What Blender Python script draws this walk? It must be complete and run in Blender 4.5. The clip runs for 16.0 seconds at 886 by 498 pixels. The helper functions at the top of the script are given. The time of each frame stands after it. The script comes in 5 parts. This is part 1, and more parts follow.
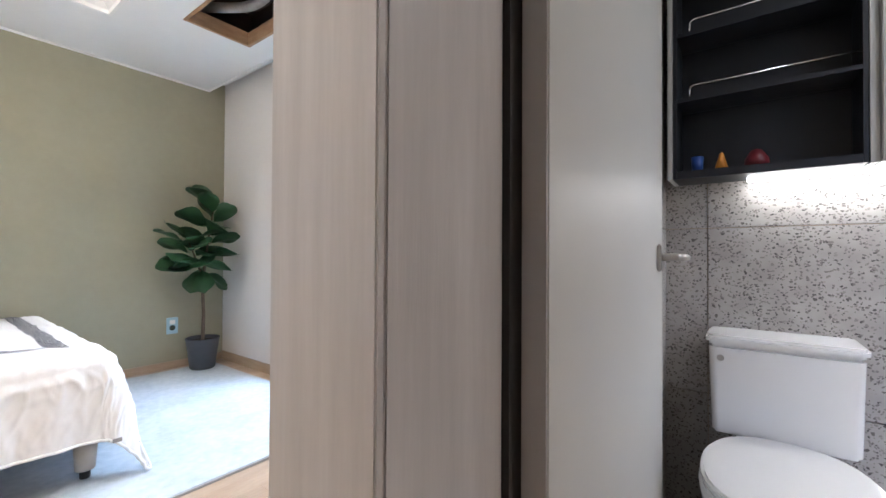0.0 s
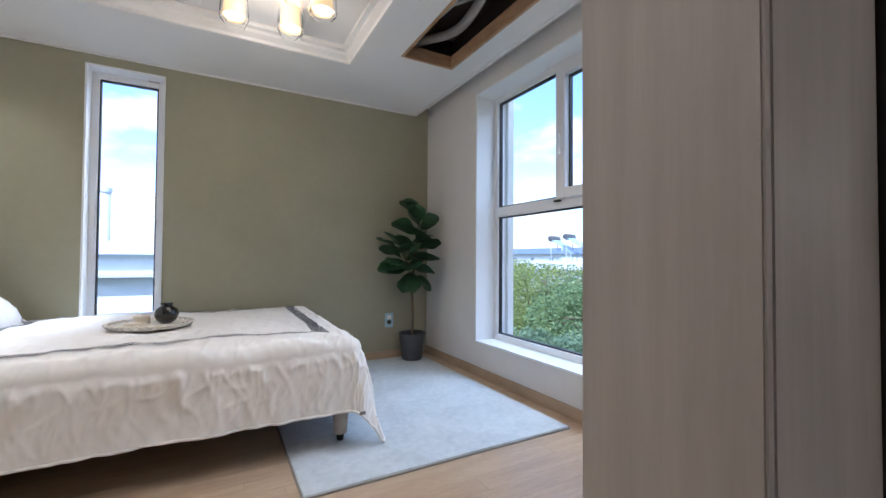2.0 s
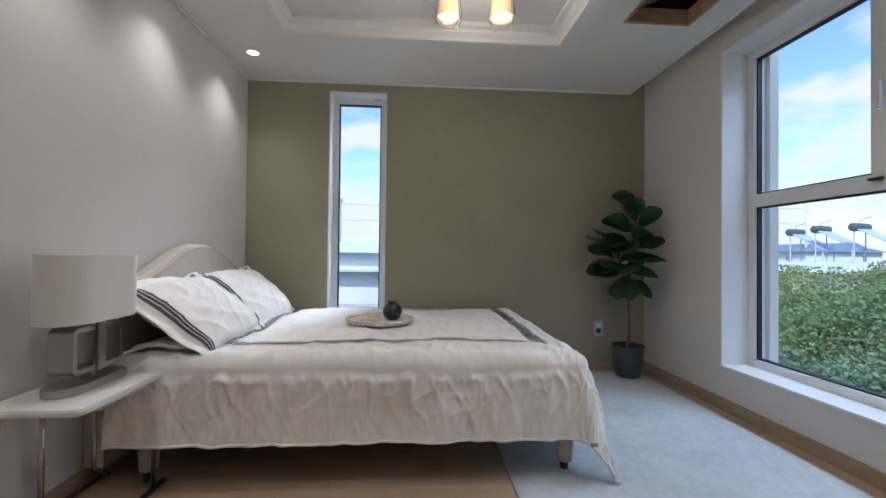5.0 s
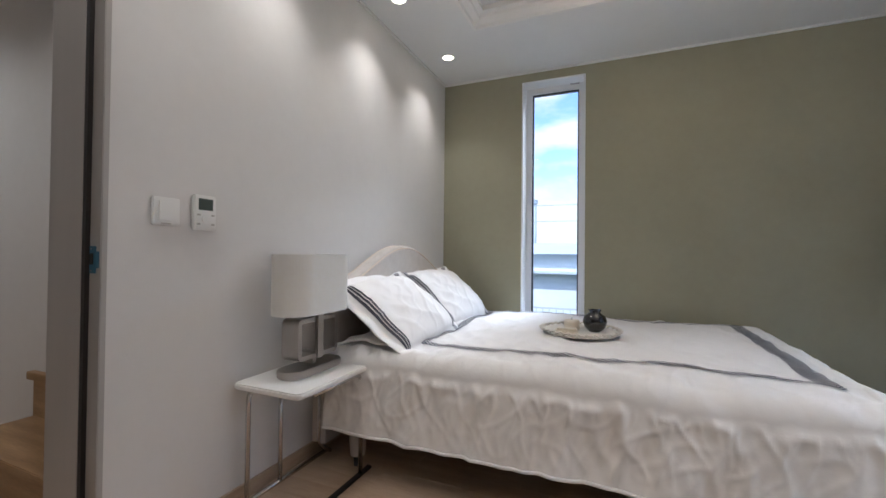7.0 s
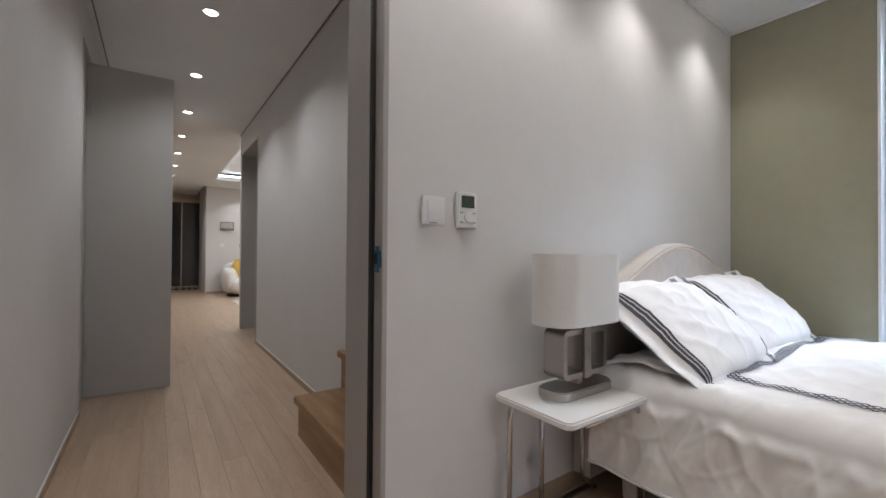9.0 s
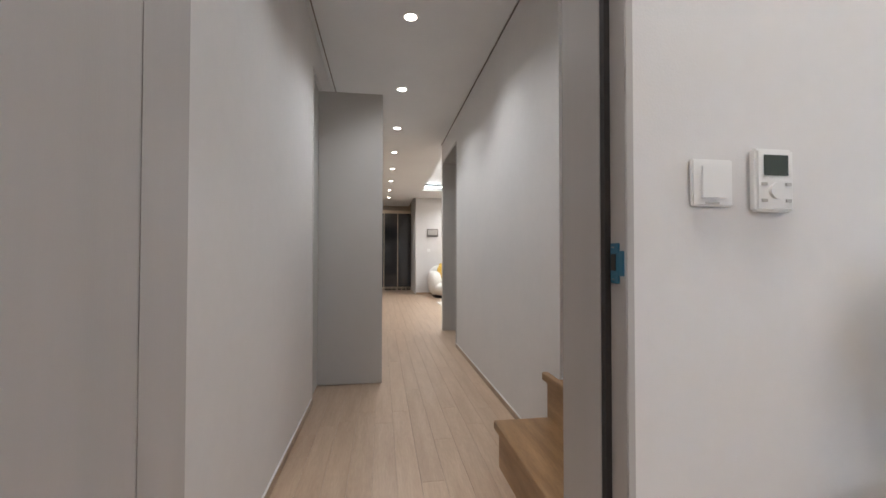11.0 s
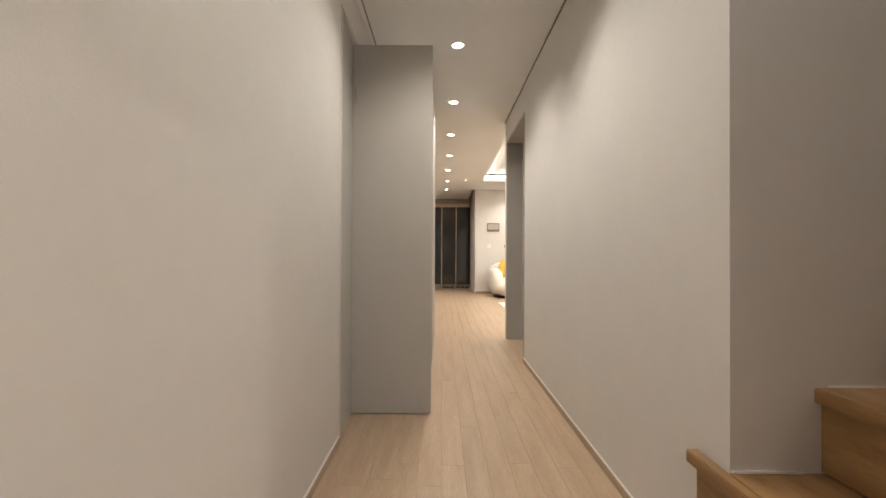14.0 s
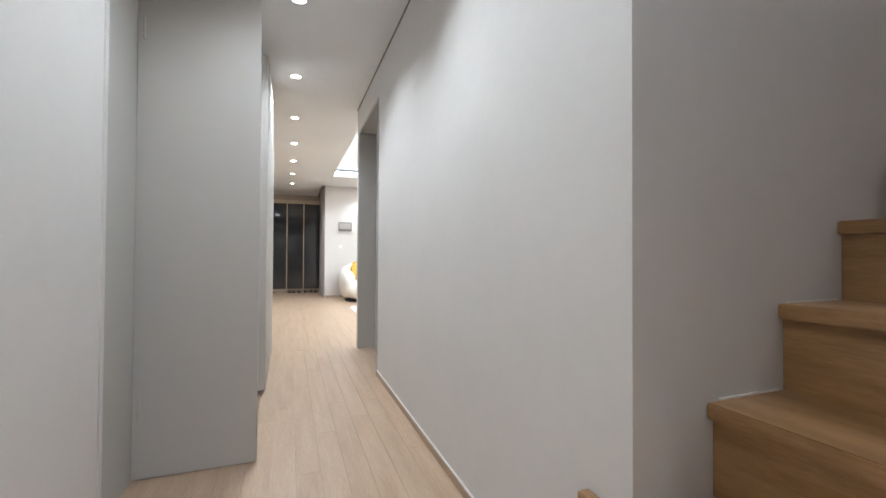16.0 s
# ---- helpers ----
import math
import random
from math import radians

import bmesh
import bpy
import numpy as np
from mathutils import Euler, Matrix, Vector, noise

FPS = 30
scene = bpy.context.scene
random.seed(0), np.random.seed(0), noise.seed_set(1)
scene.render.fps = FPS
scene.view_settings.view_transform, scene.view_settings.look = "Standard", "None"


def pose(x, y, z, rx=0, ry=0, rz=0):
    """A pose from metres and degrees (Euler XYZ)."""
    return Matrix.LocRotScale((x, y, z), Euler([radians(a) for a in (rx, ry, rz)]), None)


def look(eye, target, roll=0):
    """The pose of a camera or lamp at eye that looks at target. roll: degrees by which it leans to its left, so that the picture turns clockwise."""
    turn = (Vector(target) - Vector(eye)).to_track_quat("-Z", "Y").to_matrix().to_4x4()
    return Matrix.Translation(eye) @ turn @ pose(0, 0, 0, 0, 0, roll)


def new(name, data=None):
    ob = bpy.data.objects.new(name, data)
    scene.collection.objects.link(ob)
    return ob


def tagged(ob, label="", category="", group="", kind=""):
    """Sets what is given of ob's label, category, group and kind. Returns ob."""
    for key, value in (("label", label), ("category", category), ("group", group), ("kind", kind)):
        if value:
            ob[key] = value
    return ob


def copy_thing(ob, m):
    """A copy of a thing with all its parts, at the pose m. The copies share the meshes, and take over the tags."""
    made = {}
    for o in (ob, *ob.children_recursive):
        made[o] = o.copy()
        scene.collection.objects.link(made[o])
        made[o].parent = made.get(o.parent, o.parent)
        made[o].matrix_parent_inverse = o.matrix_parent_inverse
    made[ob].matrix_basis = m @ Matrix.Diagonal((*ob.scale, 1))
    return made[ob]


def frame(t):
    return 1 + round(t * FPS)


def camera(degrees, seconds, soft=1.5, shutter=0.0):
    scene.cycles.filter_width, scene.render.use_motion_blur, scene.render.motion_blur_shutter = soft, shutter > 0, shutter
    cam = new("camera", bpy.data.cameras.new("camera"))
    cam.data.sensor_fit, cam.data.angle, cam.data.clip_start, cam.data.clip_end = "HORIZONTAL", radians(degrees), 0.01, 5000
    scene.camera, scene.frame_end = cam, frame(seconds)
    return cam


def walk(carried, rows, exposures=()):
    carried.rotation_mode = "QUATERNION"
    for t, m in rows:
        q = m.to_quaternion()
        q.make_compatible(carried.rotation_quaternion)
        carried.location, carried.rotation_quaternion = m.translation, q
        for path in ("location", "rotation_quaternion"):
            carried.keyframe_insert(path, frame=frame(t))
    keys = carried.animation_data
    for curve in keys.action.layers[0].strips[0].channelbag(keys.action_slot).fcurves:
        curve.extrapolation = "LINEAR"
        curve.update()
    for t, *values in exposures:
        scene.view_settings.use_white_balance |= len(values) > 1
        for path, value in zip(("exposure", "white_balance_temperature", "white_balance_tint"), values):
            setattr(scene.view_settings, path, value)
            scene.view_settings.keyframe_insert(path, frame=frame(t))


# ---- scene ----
cam = camera(94.7, 16.0)
PATH = [
    (0, (0.222, 0.386, 0.961), (1.826, 1.581, 0.984), 0.3),
    (0.5, (0.196, 0.416, 0.96), (1.641, 1.799, 0.99), 0.4),
    (1, (0.17, 0.444, 0.957), (1.451, 1.98, 0.995), 0.5),
    (1.5, (0.152, 0.465, 0.956), (1.274, 2.12, 0.999), 0.3),
    (2, (0.135, 0.495, 0.955), (1.104, 2.244, 1.0), 0.4),
    (2.5, (0.117, 0.528, 0.955), (0.941, 2.35, 0.999), 0.4),
    (3, (0.105, 0.566, 0.956), (0.8, 2.441, 0.998), 0.4),
    (5.5, (0.013, 0.858, 0.981), (-0.046, 2.857, 1.004), 0.6),
    (6, (0.01, 0.927, 0.976), (-0.273, 2.906, 0.998), 0.6),
    (6.5, (-0.01, 0.987, 0.98), (-0.529, 2.919, 0.993), 0.7),
    (7, (-0.011, 1.034, 0.971), (-0.793, 2.874, 0.995), 0.6),
    (7.5, (-0.047, 1.06, 0.972), (-1.072, 2.777, 0.993), 0.5),
    (8, (-0.119, 1.099, 0.962), (-1.377, 2.654, 0.989), 0.4),
    (8.5, (-0.199, 1.145, 0.957), (-1.668, 2.502, 0.99), 0.3),
    (9, (-0.275, 1.174, 0.963), (-1.909, 2.327, 0.984), 0.4),
    (9.5, (-0.323, 1.158, 0.972), (-2.09, 2.095, 0.968), 0.6),
    (10, (-0.429, 1.195, 0.962), (-2.301, 1.897, 0.978), 0.3),
    (12.5, (-0.984, 1.302, 0.955), (-2.984, 1.26, 0.974), 0.3),
    (13, (-1.106, 1.305, 0.954), (-3.105, 1.235, 0.974), 0.4),
    (13.5, (-1.228, 1.314, 0.95), (-3.227, 1.261, 0.97), 0.3),
    (14, (-1.361, 1.332, 0.957), (-3.36, 1.338, 0.975), 0.3),
    (14.5, (-1.471, 1.346, 0.958), (-3.467, 1.461, 0.98), 0.4),
    (15, (-1.577, 1.371, 0.954), (-3.558, 1.645, 0.978), 0.3),
    (15.5, (-1.68, 1.398, 0.945), (-3.621, 1.88, 0.971), 0.2),
    (16, (-1.744, 1.405, 0.944), (-3.616, 2.107, 0.974), 0.3),
]
# the clip's camera adapts its exposure and white balance on the way
EXPOSURE = [(0.0, 1.55, 5600, 10), (1.0, 1.12, 5550, 10), (2.0, 0.52, 5600, 10), (3.0, 0.12, 5550, 10), (5.5, -0.08, 5800, 10), (7.0, 0.18, 5700, 10), (9.0, 0.30, 5650, 10), (10.0, 0.63, 5500, 10),
            (12.5, 1.22, 6200, 10), (14.5, 1.27, 6750, 10), (15.0, 1.32, 5600, 6), (16.0, 1.52, 5350, 6)]
walk(cam, [(t, look(eye, target, roll)) for t, eye, target, roll in PATH], EXPOSURE)

# ---- world, sun, large lights ----
wd = bpy.data.worlds.new("sky_world")
scene.world = wd
wd.use_nodes = True
wn, wl = wd.node_tree.nodes, wd.node_tree.links
sky = wn.new("ShaderNodeTexSky")
sky.sky_type = "NISHITA"
sky.sun_disc = False
sky.sun_elevation, sky.sun_rotation = radians(48), radians(215)
sky.air_density, sky.dust_density = 1.0, 1.2
wtc = wn.new("ShaderNodeTexCoord")
wmap = wn.new("ShaderNodeMapping")
wmap.inputs["Scale"].default_value = (1.0, 1.0, 2.4)
cloud = wn.new("ShaderNodeTexNoise")
cloud.inputs["Scale"].default_value, cloud.inputs["Detail"].default_value = 4.2, 9.0
cloud.inputs["Roughness"].default_value = 0.52
ramp = wn.new("ShaderNodeValToRGB")
ramp.color_ramp.elements[0].position, ramp.color_ramp.elements[1].position = 0.47, 0.62
tint = wn.new("ShaderNodeMixRGB")
tint.inputs[2].default_value = (6.6, 6.8, 7.1, 1)
blue = wn.new("ShaderNodeMixRGB")
blue.blend_type = "MULTIPLY"
blue.inputs[0].default_value = 1.0
blue.inputs[2].default_value = (1.70, 1.88, 2.25, 1)
wl.new(wtc.outputs["Generated"], wmap.inputs["Vector"])
wl.new(wmap.outputs["Vector"], cloud.inputs["Vector"])
wsep = wn.new("ShaderNodeSeparateXYZ")
low = wn.new("ShaderNodeMath")
low.operation = "MULTIPLY_ADD"
low.inputs[1].default_value, low.inputs[2].default_value = -0.42, 0.15
cover = wn.new("ShaderNodeMath")
cover.operation = "ADD"
wl.new(wtc.outputs["Generated"], wsep.inputs["Vector"])
wl.new(wsep.outputs["Z"], low.inputs[0])
wl.new(cloud.outputs["Fac"], cover.inputs[0])
wl.new(low.outputs[0], cover.inputs[1])
wl.new(cover.outputs[0], ramp.inputs["Fac"])
wl.new(sky.outputs["Color"], blue.inputs[1])
wl.new(ramp.outputs["Color"], tint.inputs[0])
wl.new(blue.outputs["Color"], tint.inputs[1])
wl.new(tint.outputs["Color"], wn["Background"].inputs["Color"])
wn["Background"].inputs["Strength"].default_value = 0.15


def lamp(name, kind, at, energy, color=(1, 1, 1), to=None, size=0.1, size_y=None, angle=None, blend=0.6):
    d = bpy.data.lights.new(name, kind)
    d.energy, d.color = energy, color
    if kind == "AREA":
        d.size = size
        if size_y:
            d.shape, d.size_y = "RECTANGLE", size_y
    elif kind == "SPOT":
        d.spot_size, d.spot_blend, d.shadow_soft_size = radians(angle), blend, size
    elif kind == "SUN":
        d.angle = radians(angle)
    else:
        d.shadow_soft_size = size
    ob = new(name, d)
    ob.matrix_world = look(at, to) if to else Matrix.Translation(at)
    return ob


SUN_DIR = Vector((math.sin(radians(215)) * math.cos(radians(48)), math.cos(radians(215)) * math.cos(radians(48)), math.sin(radians(48))))
lamp("sun", "SUN", tuple(SUN_DIR * 60), 4.6, (1.0, 0.96, 0.9), to=(0, 0, 0), angle=0.5)
# area lamps added out of view above both window heads, boosting the steep skylight
lamp("sky_light_east", "AREA", (3.9, 2.55, 4.4), 130, (0.70, 0.85, 1.0), to=(0.9, 2.5, 0.2), size=2.6, size_y=1.6)
lamp("sky_light_north", "AREA", (1.3, 8.0, 5.0), 410, (0.84, 0.92, 1.0), to=(-1.2, 2.6, 0.7), size=2.2, size_y=1.4)

WARM = (1.0, 0.80, 0.60)
SOFT = (1.0, 0.94, 0.86)

# ---- materials ----


def mat(name, c, rough=0.5, metal=0.0, c2=None, scale=8.0, stretch=(1, 1, 1), bump=0.0, bump_scale=None, fine=0.0, per_piece=0.0, spec=None, coat=0.0, detail=6.0):
    m = bpy.data.materials.new(name)
    m.use_nodes = True
    n, l = m.node_tree.nodes, m.node_tree.links
    b = n["Principled BSDF"]
    b.inputs["Base Color"].default_value = (*c, 1)
    b.inputs["Roughness"].default_value = rough
    b.inputs["Metallic"].default_value = metal
    if spec is not None:
        b.inputs["Specular IOR Level"].default_value = spec
    if coat:
        b.inputs["Coat Weight"].default_value, b.inputs["Coat Roughness"].default_value = coat, 0.08
    tc, mp = n.new("ShaderNodeTexCoord"), n.new("ShaderNodeMapping")
    mp.inputs["Scale"].default_value = stretch
    l.new(tc.outputs["Object"], mp.inputs["Vector"])
    col = None
    if c2:
        t = n.new("ShaderNodeTexNoise")
        t.inputs["Scale"].default_value, t.inputs["Detail"].default_value = scale, detail
        r = n.new("ShaderNodeValToRGB")
        r.color_ramp.elements[0].color, r.color_ramp.elements[1].color = (*c, 1), (*c2, 1)
        r.color_ramp.elements[0].position, r.color_ramp.elements[1].position = 0.32, 0.68
        l.new(mp.outputs["Vector"], t.inputs["Vector"])
        l.new(t.outputs["Fac"], r.inputs["Fac"])
        col = r.outputs["Color"]
        if fine:
            t2 = n.new("ShaderNodeTexNoise")
            t2.inputs["Scale"].default_value, t2.inputs["Detail"].default_value = scale * 9, 3
            mx = n.new("ShaderNodeMixRGB")
            mx.blend_type = "OVERLAY"
            mx.inputs[0].default_value = fine
            l.new(mp.outputs["Vector"], t2.inputs["Vector"])
            l.new(col, mx.inputs[1])
            l.new(t2.outputs["Fac"], mx.inputs[2])
            col = mx.outputs["Color"]
        if per_piece:
            oi, ma, hv = n.new("ShaderNodeObjectInfo"), n.new("ShaderNodeMapRange"), n.new("ShaderNodeHueSaturation")
            ma.inputs["To Min"].default_value, ma.inputs["To Max"].default_value = 1 - per_piece, 1 + per_piece
            l.new(oi.outputs["Random"], ma.inputs["Value"])
            l.new(ma.outputs["Result"], hv.inputs["Value"])
            l.new(col, hv.inputs["Color"])
            col = hv.outputs["Color"]
            ad = n.new("ShaderNodeVectorMath")
            sc = n.new("ShaderNodeMath")
            sc.operation = "MULTIPLY"
            sc.inputs[1].default_value = 37.0
            l.new(oi.outputs["Random"], sc.inputs[0])
            l.new(tc.outputs["Object"], ad.inputs[0])
            l.new(sc.outputs[0], ad.inputs[1])
            l.new(ad.outputs[0], mp.inputs["Vector"])
        l.new(col, b.inputs["Base Color"])
    if bump:
        tb, bp = n.new("ShaderNodeTexNoise"), n.new("ShaderNodeBump")
        tb.inputs["Scale"].default_value, tb.inputs["Detail"].default_value = bump_scale or scale * 12, 4
        bp.inputs["Strength"].default_value, bp.inputs["Distance"].default_value = bump, 0.004
        l.new(mp.outputs["Vector"], tb.inputs["Vector"])
        l.new(tb.outputs["Fac"], bp.inputs["Height"])
        l.new(bp.outputs["Normal"], b.inputs["Normal"])
    return m


def glow(name, c, strength):
    m = bpy.data.materials.new(name)
    m.use_nodes = True
    b = m.node_tree.nodes["Principled BSDF"]
    b.inputs["Base Color"].default_value = (*c, 1)
    b.inputs["Emission Color"].default_value = (*c, 1)
    b.inputs["Emission Strength"].default_value = strength
    return m


def glass(name, c=(1, 1, 1), rough=0.0, ior=1.45):
    m = bpy.data.materials.new(name)
    m.use_nodes = True
    b = m.node_tree.nodes["Principled BSDF"]
    b.inputs["Base Color"].default_value = (*c, 1)
    b.inputs["Roughness"].default_value = rough
    b.inputs["Transmission Weight"].default_value = 1.0
    b.inputs["IOR"].default_value = ior
    return m


M_WALL = mat("warm_white_wallpaper", (0.66, 0.64, 0.62), 0.58, c2=(0.69, 0.665, 0.64), scale=2.5, bump=0.12, bump_scale=260, fine=0.05)
M_GREEN = mat("olive_green_wallpaper", (0.315, 0.30, 0.213), 0.72, c2=(0.338, 0.322, 0.23), scale=2.2, bump=0.12, bump_scale=240, fine=0.05)
M_CEIL = mat("matt_white_ceiling", (0.74, 0.74, 0.74), 0.85, c2=(0.77, 0.77, 0.765), scale=1.6, bump=0.08, bump_scale=200, fine=0.04)
M_TRIM = mat("white_moulding_paint", (0.78, 0.77, 0.75), 0.5, c2=(0.8, 0.79, 0.78), scale=5)
M_GAPSHADE = mat("ceiling_gap_shade", (0.26, 0.235, 0.21), 0.8)
M_PLANK = mat("pale_oak_plank", (0.42, 0.30, 0.20), 0.36, c2=(0.50, 0.375, 0.265), scale=2.2, stretch=(1.0, 9, 9), bump=0.06, bump_scale=40, fine=0.18, per_piece=0.045)
M_JOINT = mat("plank_joint_dark", (0.33, 0.25, 0.18), 0.8, c2=(0.37, 0.28, 0.2), scale=6)
M_BASE = mat("oak_baseboard", (0.36, 0.26, 0.175), 0.45, c2=(0.43, 0.32, 0.225), scale=3, stretch=(1.5, 1.5, 14), fine=0.2)
M_STAIR = mat("oiled_oak_stair", (0.25, 0.135, 0.052), 0.36, c2=(0.38, 0.225, 0.10), scale=2.4, stretch=(1.2, 9, 9), bump=0.06, bump_scale=50, fine=0.3, per_piece=0.12)
M_FRAME = mat("taupe_wood_foil", (0.50, 0.46, 0.425), 0.5, c2=(0.60, 0.555, 0.515), scale=2.2, stretch=(11, 11, 0.8), bump=0.10, bump_scale=30, fine=0.07, detail=3.5)
M_FRAME2 = mat("taupe_grey_door_paint", (0.38, 0.355, 0.33), 0.42, c2=(0.41, 0.38, 0.355), scale=2, stretch=(6, 6, 0.6), bump=0.05, bump_scale=60)
M_LEAFDOOR = mat("satin_ivory_door", (0.56, 0.54, 0.49), 0.46, c2=(0.58, 0.56, 0.51), scale=2)
M_GASKET = mat("black_rubber_gasket", (0.022, 0.018, 0.016), 0.7)
M_CABGREY = mat("grey_cabinet_panel", (0.46, 0.44, 0.41), 0.5, c2=(0.485, 0.465, 0.435), scale=2.0, bump=0.03, bump_scale=120)
M_PVC = mat("white_window_pvc", (0.78, 0.79, 0.81), 0.35, c2=(0.8, 0.81, 0.82), scale=4)
M_SEAL = mat("black_window_seal", (0.02, 0.022, 0.026), 0.5)
M_GLASS = glass("clear_window_glass", ior=1.2)
M_DUVET = mat("white_cotton_bedding", (0.83, 0.805, 0.78), 0.82, c2=(0.86, 0.84, 0.82), scale=3, bump=0.5, bump_scale=16, fine=0.05, spec=0.2)
M_NAVY = mat("charcoal_embroidery", (0.055, 0.055, 0.075), 0.8, c2=(0.09, 0.09, 0.11), scale=60)
M_HEAD = mat("greige_upholstery", (0.54, 0.49, 0.445), 0.9, c2=(0.58, 0.53, 0.485), scale=20, bump=0.25, bump_scale=500, spec=0.2)
M_PIPE = mat("beige_piping", (0.62, 0.52, 0.42), 0.8, c2=(0.66, 0.56, 0.46), scale=30)
M_DARKFOOT = mat("black_plastic_foot", (0.015, 0.015, 0.016), 0.45)
M_RUG = mat("pale_blue_grey_carpet", (0.50, 0.545, 0.585), 0.95, c2=(0.59, 0.63, 0.665), scale=3.2, bump=0.5, bump_scale=420, fine=0.25, spec=0.1)
M_RUGEDGE = mat("grey_rug_binding", (0.24, 0.22, 0.21), 0.9, c2=(0.3, 0.28, 0.26), scale=30)
M_WHITE = mat("white_satin_lacquer", (0.78, 0.76, 0.73), 0.35, c2=(0.8, 0.78, 0.75), scale=4)
M_SHADE = mat("ivory_fabric_shade", (0.80, 0.785, 0.75), 0.85, c2=(0.79, 0.77, 0.72), scale=60, bump=0.2, bump_scale=500)
M_CHROME = mat("polished_chrome", (0.62, 0.61, 0.60), 0.14, 1.0)
M_NICKEL = mat("brushed_nickel", (0.42, 0.395, 0.37), 0.33, 1.0, c2=(0.46, 0.43, 0.40), scale=6, stretch=(1, 1, 3))
M_BLACKGLOSS = mat("glossy_black_ceramic", (0.008, 0.008, 0.009), 0.12, coat=0.5)
M_RATTAN = mat("bleached_rattan", (0.70, 0.64, 0.55), 0.7, c2=(0.78, 0.73, 0.65), scale=40, bump=0.3, bump_scale=200)
M_CANDLE = mat("cream_wax", (0.74, 0.66, 0.52), 0.5, c2=(0.78, 0.70, 0.57), scale=10)
M_POT = mat("slate_grey_plastic_pot", (0.052, 0.058, 0.072), 0.5, c2=(0.065, 0.07, 0.085), scale=12)
M_SOIL = mat("dark_potting_soil", (0.02, 0.016, 0.012), 0.95, c2=(0.05, 0.04, 0.03), scale=40, bump=0.8, bump_scale=90)
M_STEM = mat("brown_plant_stem", (0.10, 0.072, 0.05), 0.7, c2=(0.15, 0.11, 0.08), scale=30, bump=0.4, bump_scale=80)
M_LEAF = mat("fiddle_leaf_green", (0.014, 0.055, 0.022), 0.45, c2=(0.035, 0.10, 0.035), scale=9, bump=0.3, bump_scale=30)
M_PLATE = mat("pale_blue_film_plate", (0.36, 0.53, 0.62), 0.3)
M_SWITCH = mat("white_switch_plastic", (0.80, 0.79, 0.77), 0.35)
M_SCREEN = mat("grey_lcd", (0.07, 0.085, 0.075), 0.2)
M_BLUEMETAL = mat("blue_strike_plate_film", (0.012, 0.10, 0.17), 0.35)
M_YELLOW = mat("golden_yellow_lacquer", (0.56, 0.345, 0.01), 0.34, c2=(0.6, 0.37, 0.014), scale=3)
M_HATCHWOOD = mat("raw_pine_batten", (0.34, 0.20, 0.11), 0.7, c2=(0.44, 0.28, 0.16), scale=4, stretch=(2, 2, 8), fine=0.3)
M_VOID = mat("shade_painted_void", (0.06, 0.048, 0.042), 0.9, c2=(0.1, 0.08, 0.07), scale=3)
M_DUCT = mat("grey_flexible_duct", (0.34, 0.32, 0.30), 0.5, c2=(0.42, 0.40, 0.38), scale=20)
M_BULB = glow("warm_lit_bulb_disc", (1.0, 0.80, 0.55), 4.5)
M_PENSHADE = mat("cream_linen_pendant", (0.72, 0.50, 0.26), 0.85, c2=(0.76, 0.55, 0.31), scale=50, bump=0.2, bump_scale=300)
# emission put into the linen stands in for bulb light shining through
pb_ = M_PENSHADE.node_tree.nodes["Principled BSDF"]
pb_.inputs["Emission Color"].default_value, pb_.inputs["Emission Strength"].default_value = (1.0, 0.70, 0.38, 1), 0.45
M_FILM = glass("clear_plastic_wrap", (1, 1, 1), 0.12, ior=1.07)
M_DOWN = glow("lit_downlight_lens", (1.0, 0.86, 0.66), 11.0)
M_COVE = glow("lit_cove_strip", (1.0, 0.97, 0.88), 5.0)
M_LED = glow("white_led_strip", (1.0, 0.94, 0.85), 6.0)
M_PORC = mat("white_porcelain", (0.76, 0.745, 0.715), 0.12, coat=0.4)
M_BLACKCAB = mat("black_cabinet_laminate", (0.012, 0.013, 0.017), 0.4, c2=(0.018, 0.019, 0.024), scale=8)
M_CABSIDE = mat("light_grey_cabinet_side", (0.46, 0.45, 0.42), 0.4)
M_BOUCLE = mat("cream_boucle", (0.72, 0.69, 0.63), 0.95, c2=(0.78, 0.75, 0.7), scale=30, bump=0.8, bump_scale=160)
M_CUSHION = mat("yellow_velvet", (0.60, 0.36, 0.045), 0.75, c2=(0.68, 0.43, 0.07), scale=8, bump=0.3)
M_SMOKE = mat("smoked_dark_glass", (0.018, 0.022, 0.028), 0.06, coat=0.3)
M_GOLDFRAME = mat("champagne_aluminium", (0.52, 0.45, 0.35), 0.35, 1.0)
M_SHOE = mat("black_slipper_rubber", (0.012, 0.012, 0.014), 0.6)
M_INTERCOM = mat("grey_intercom_panel", (0.16, 0.145, 0.13), 0.3)
M_BEIGE = mat("beige_lintel_panel", (0.32, 0.27, 0.215), 0.6, c2=(0.35, 0.3, 0.24), scale=3)


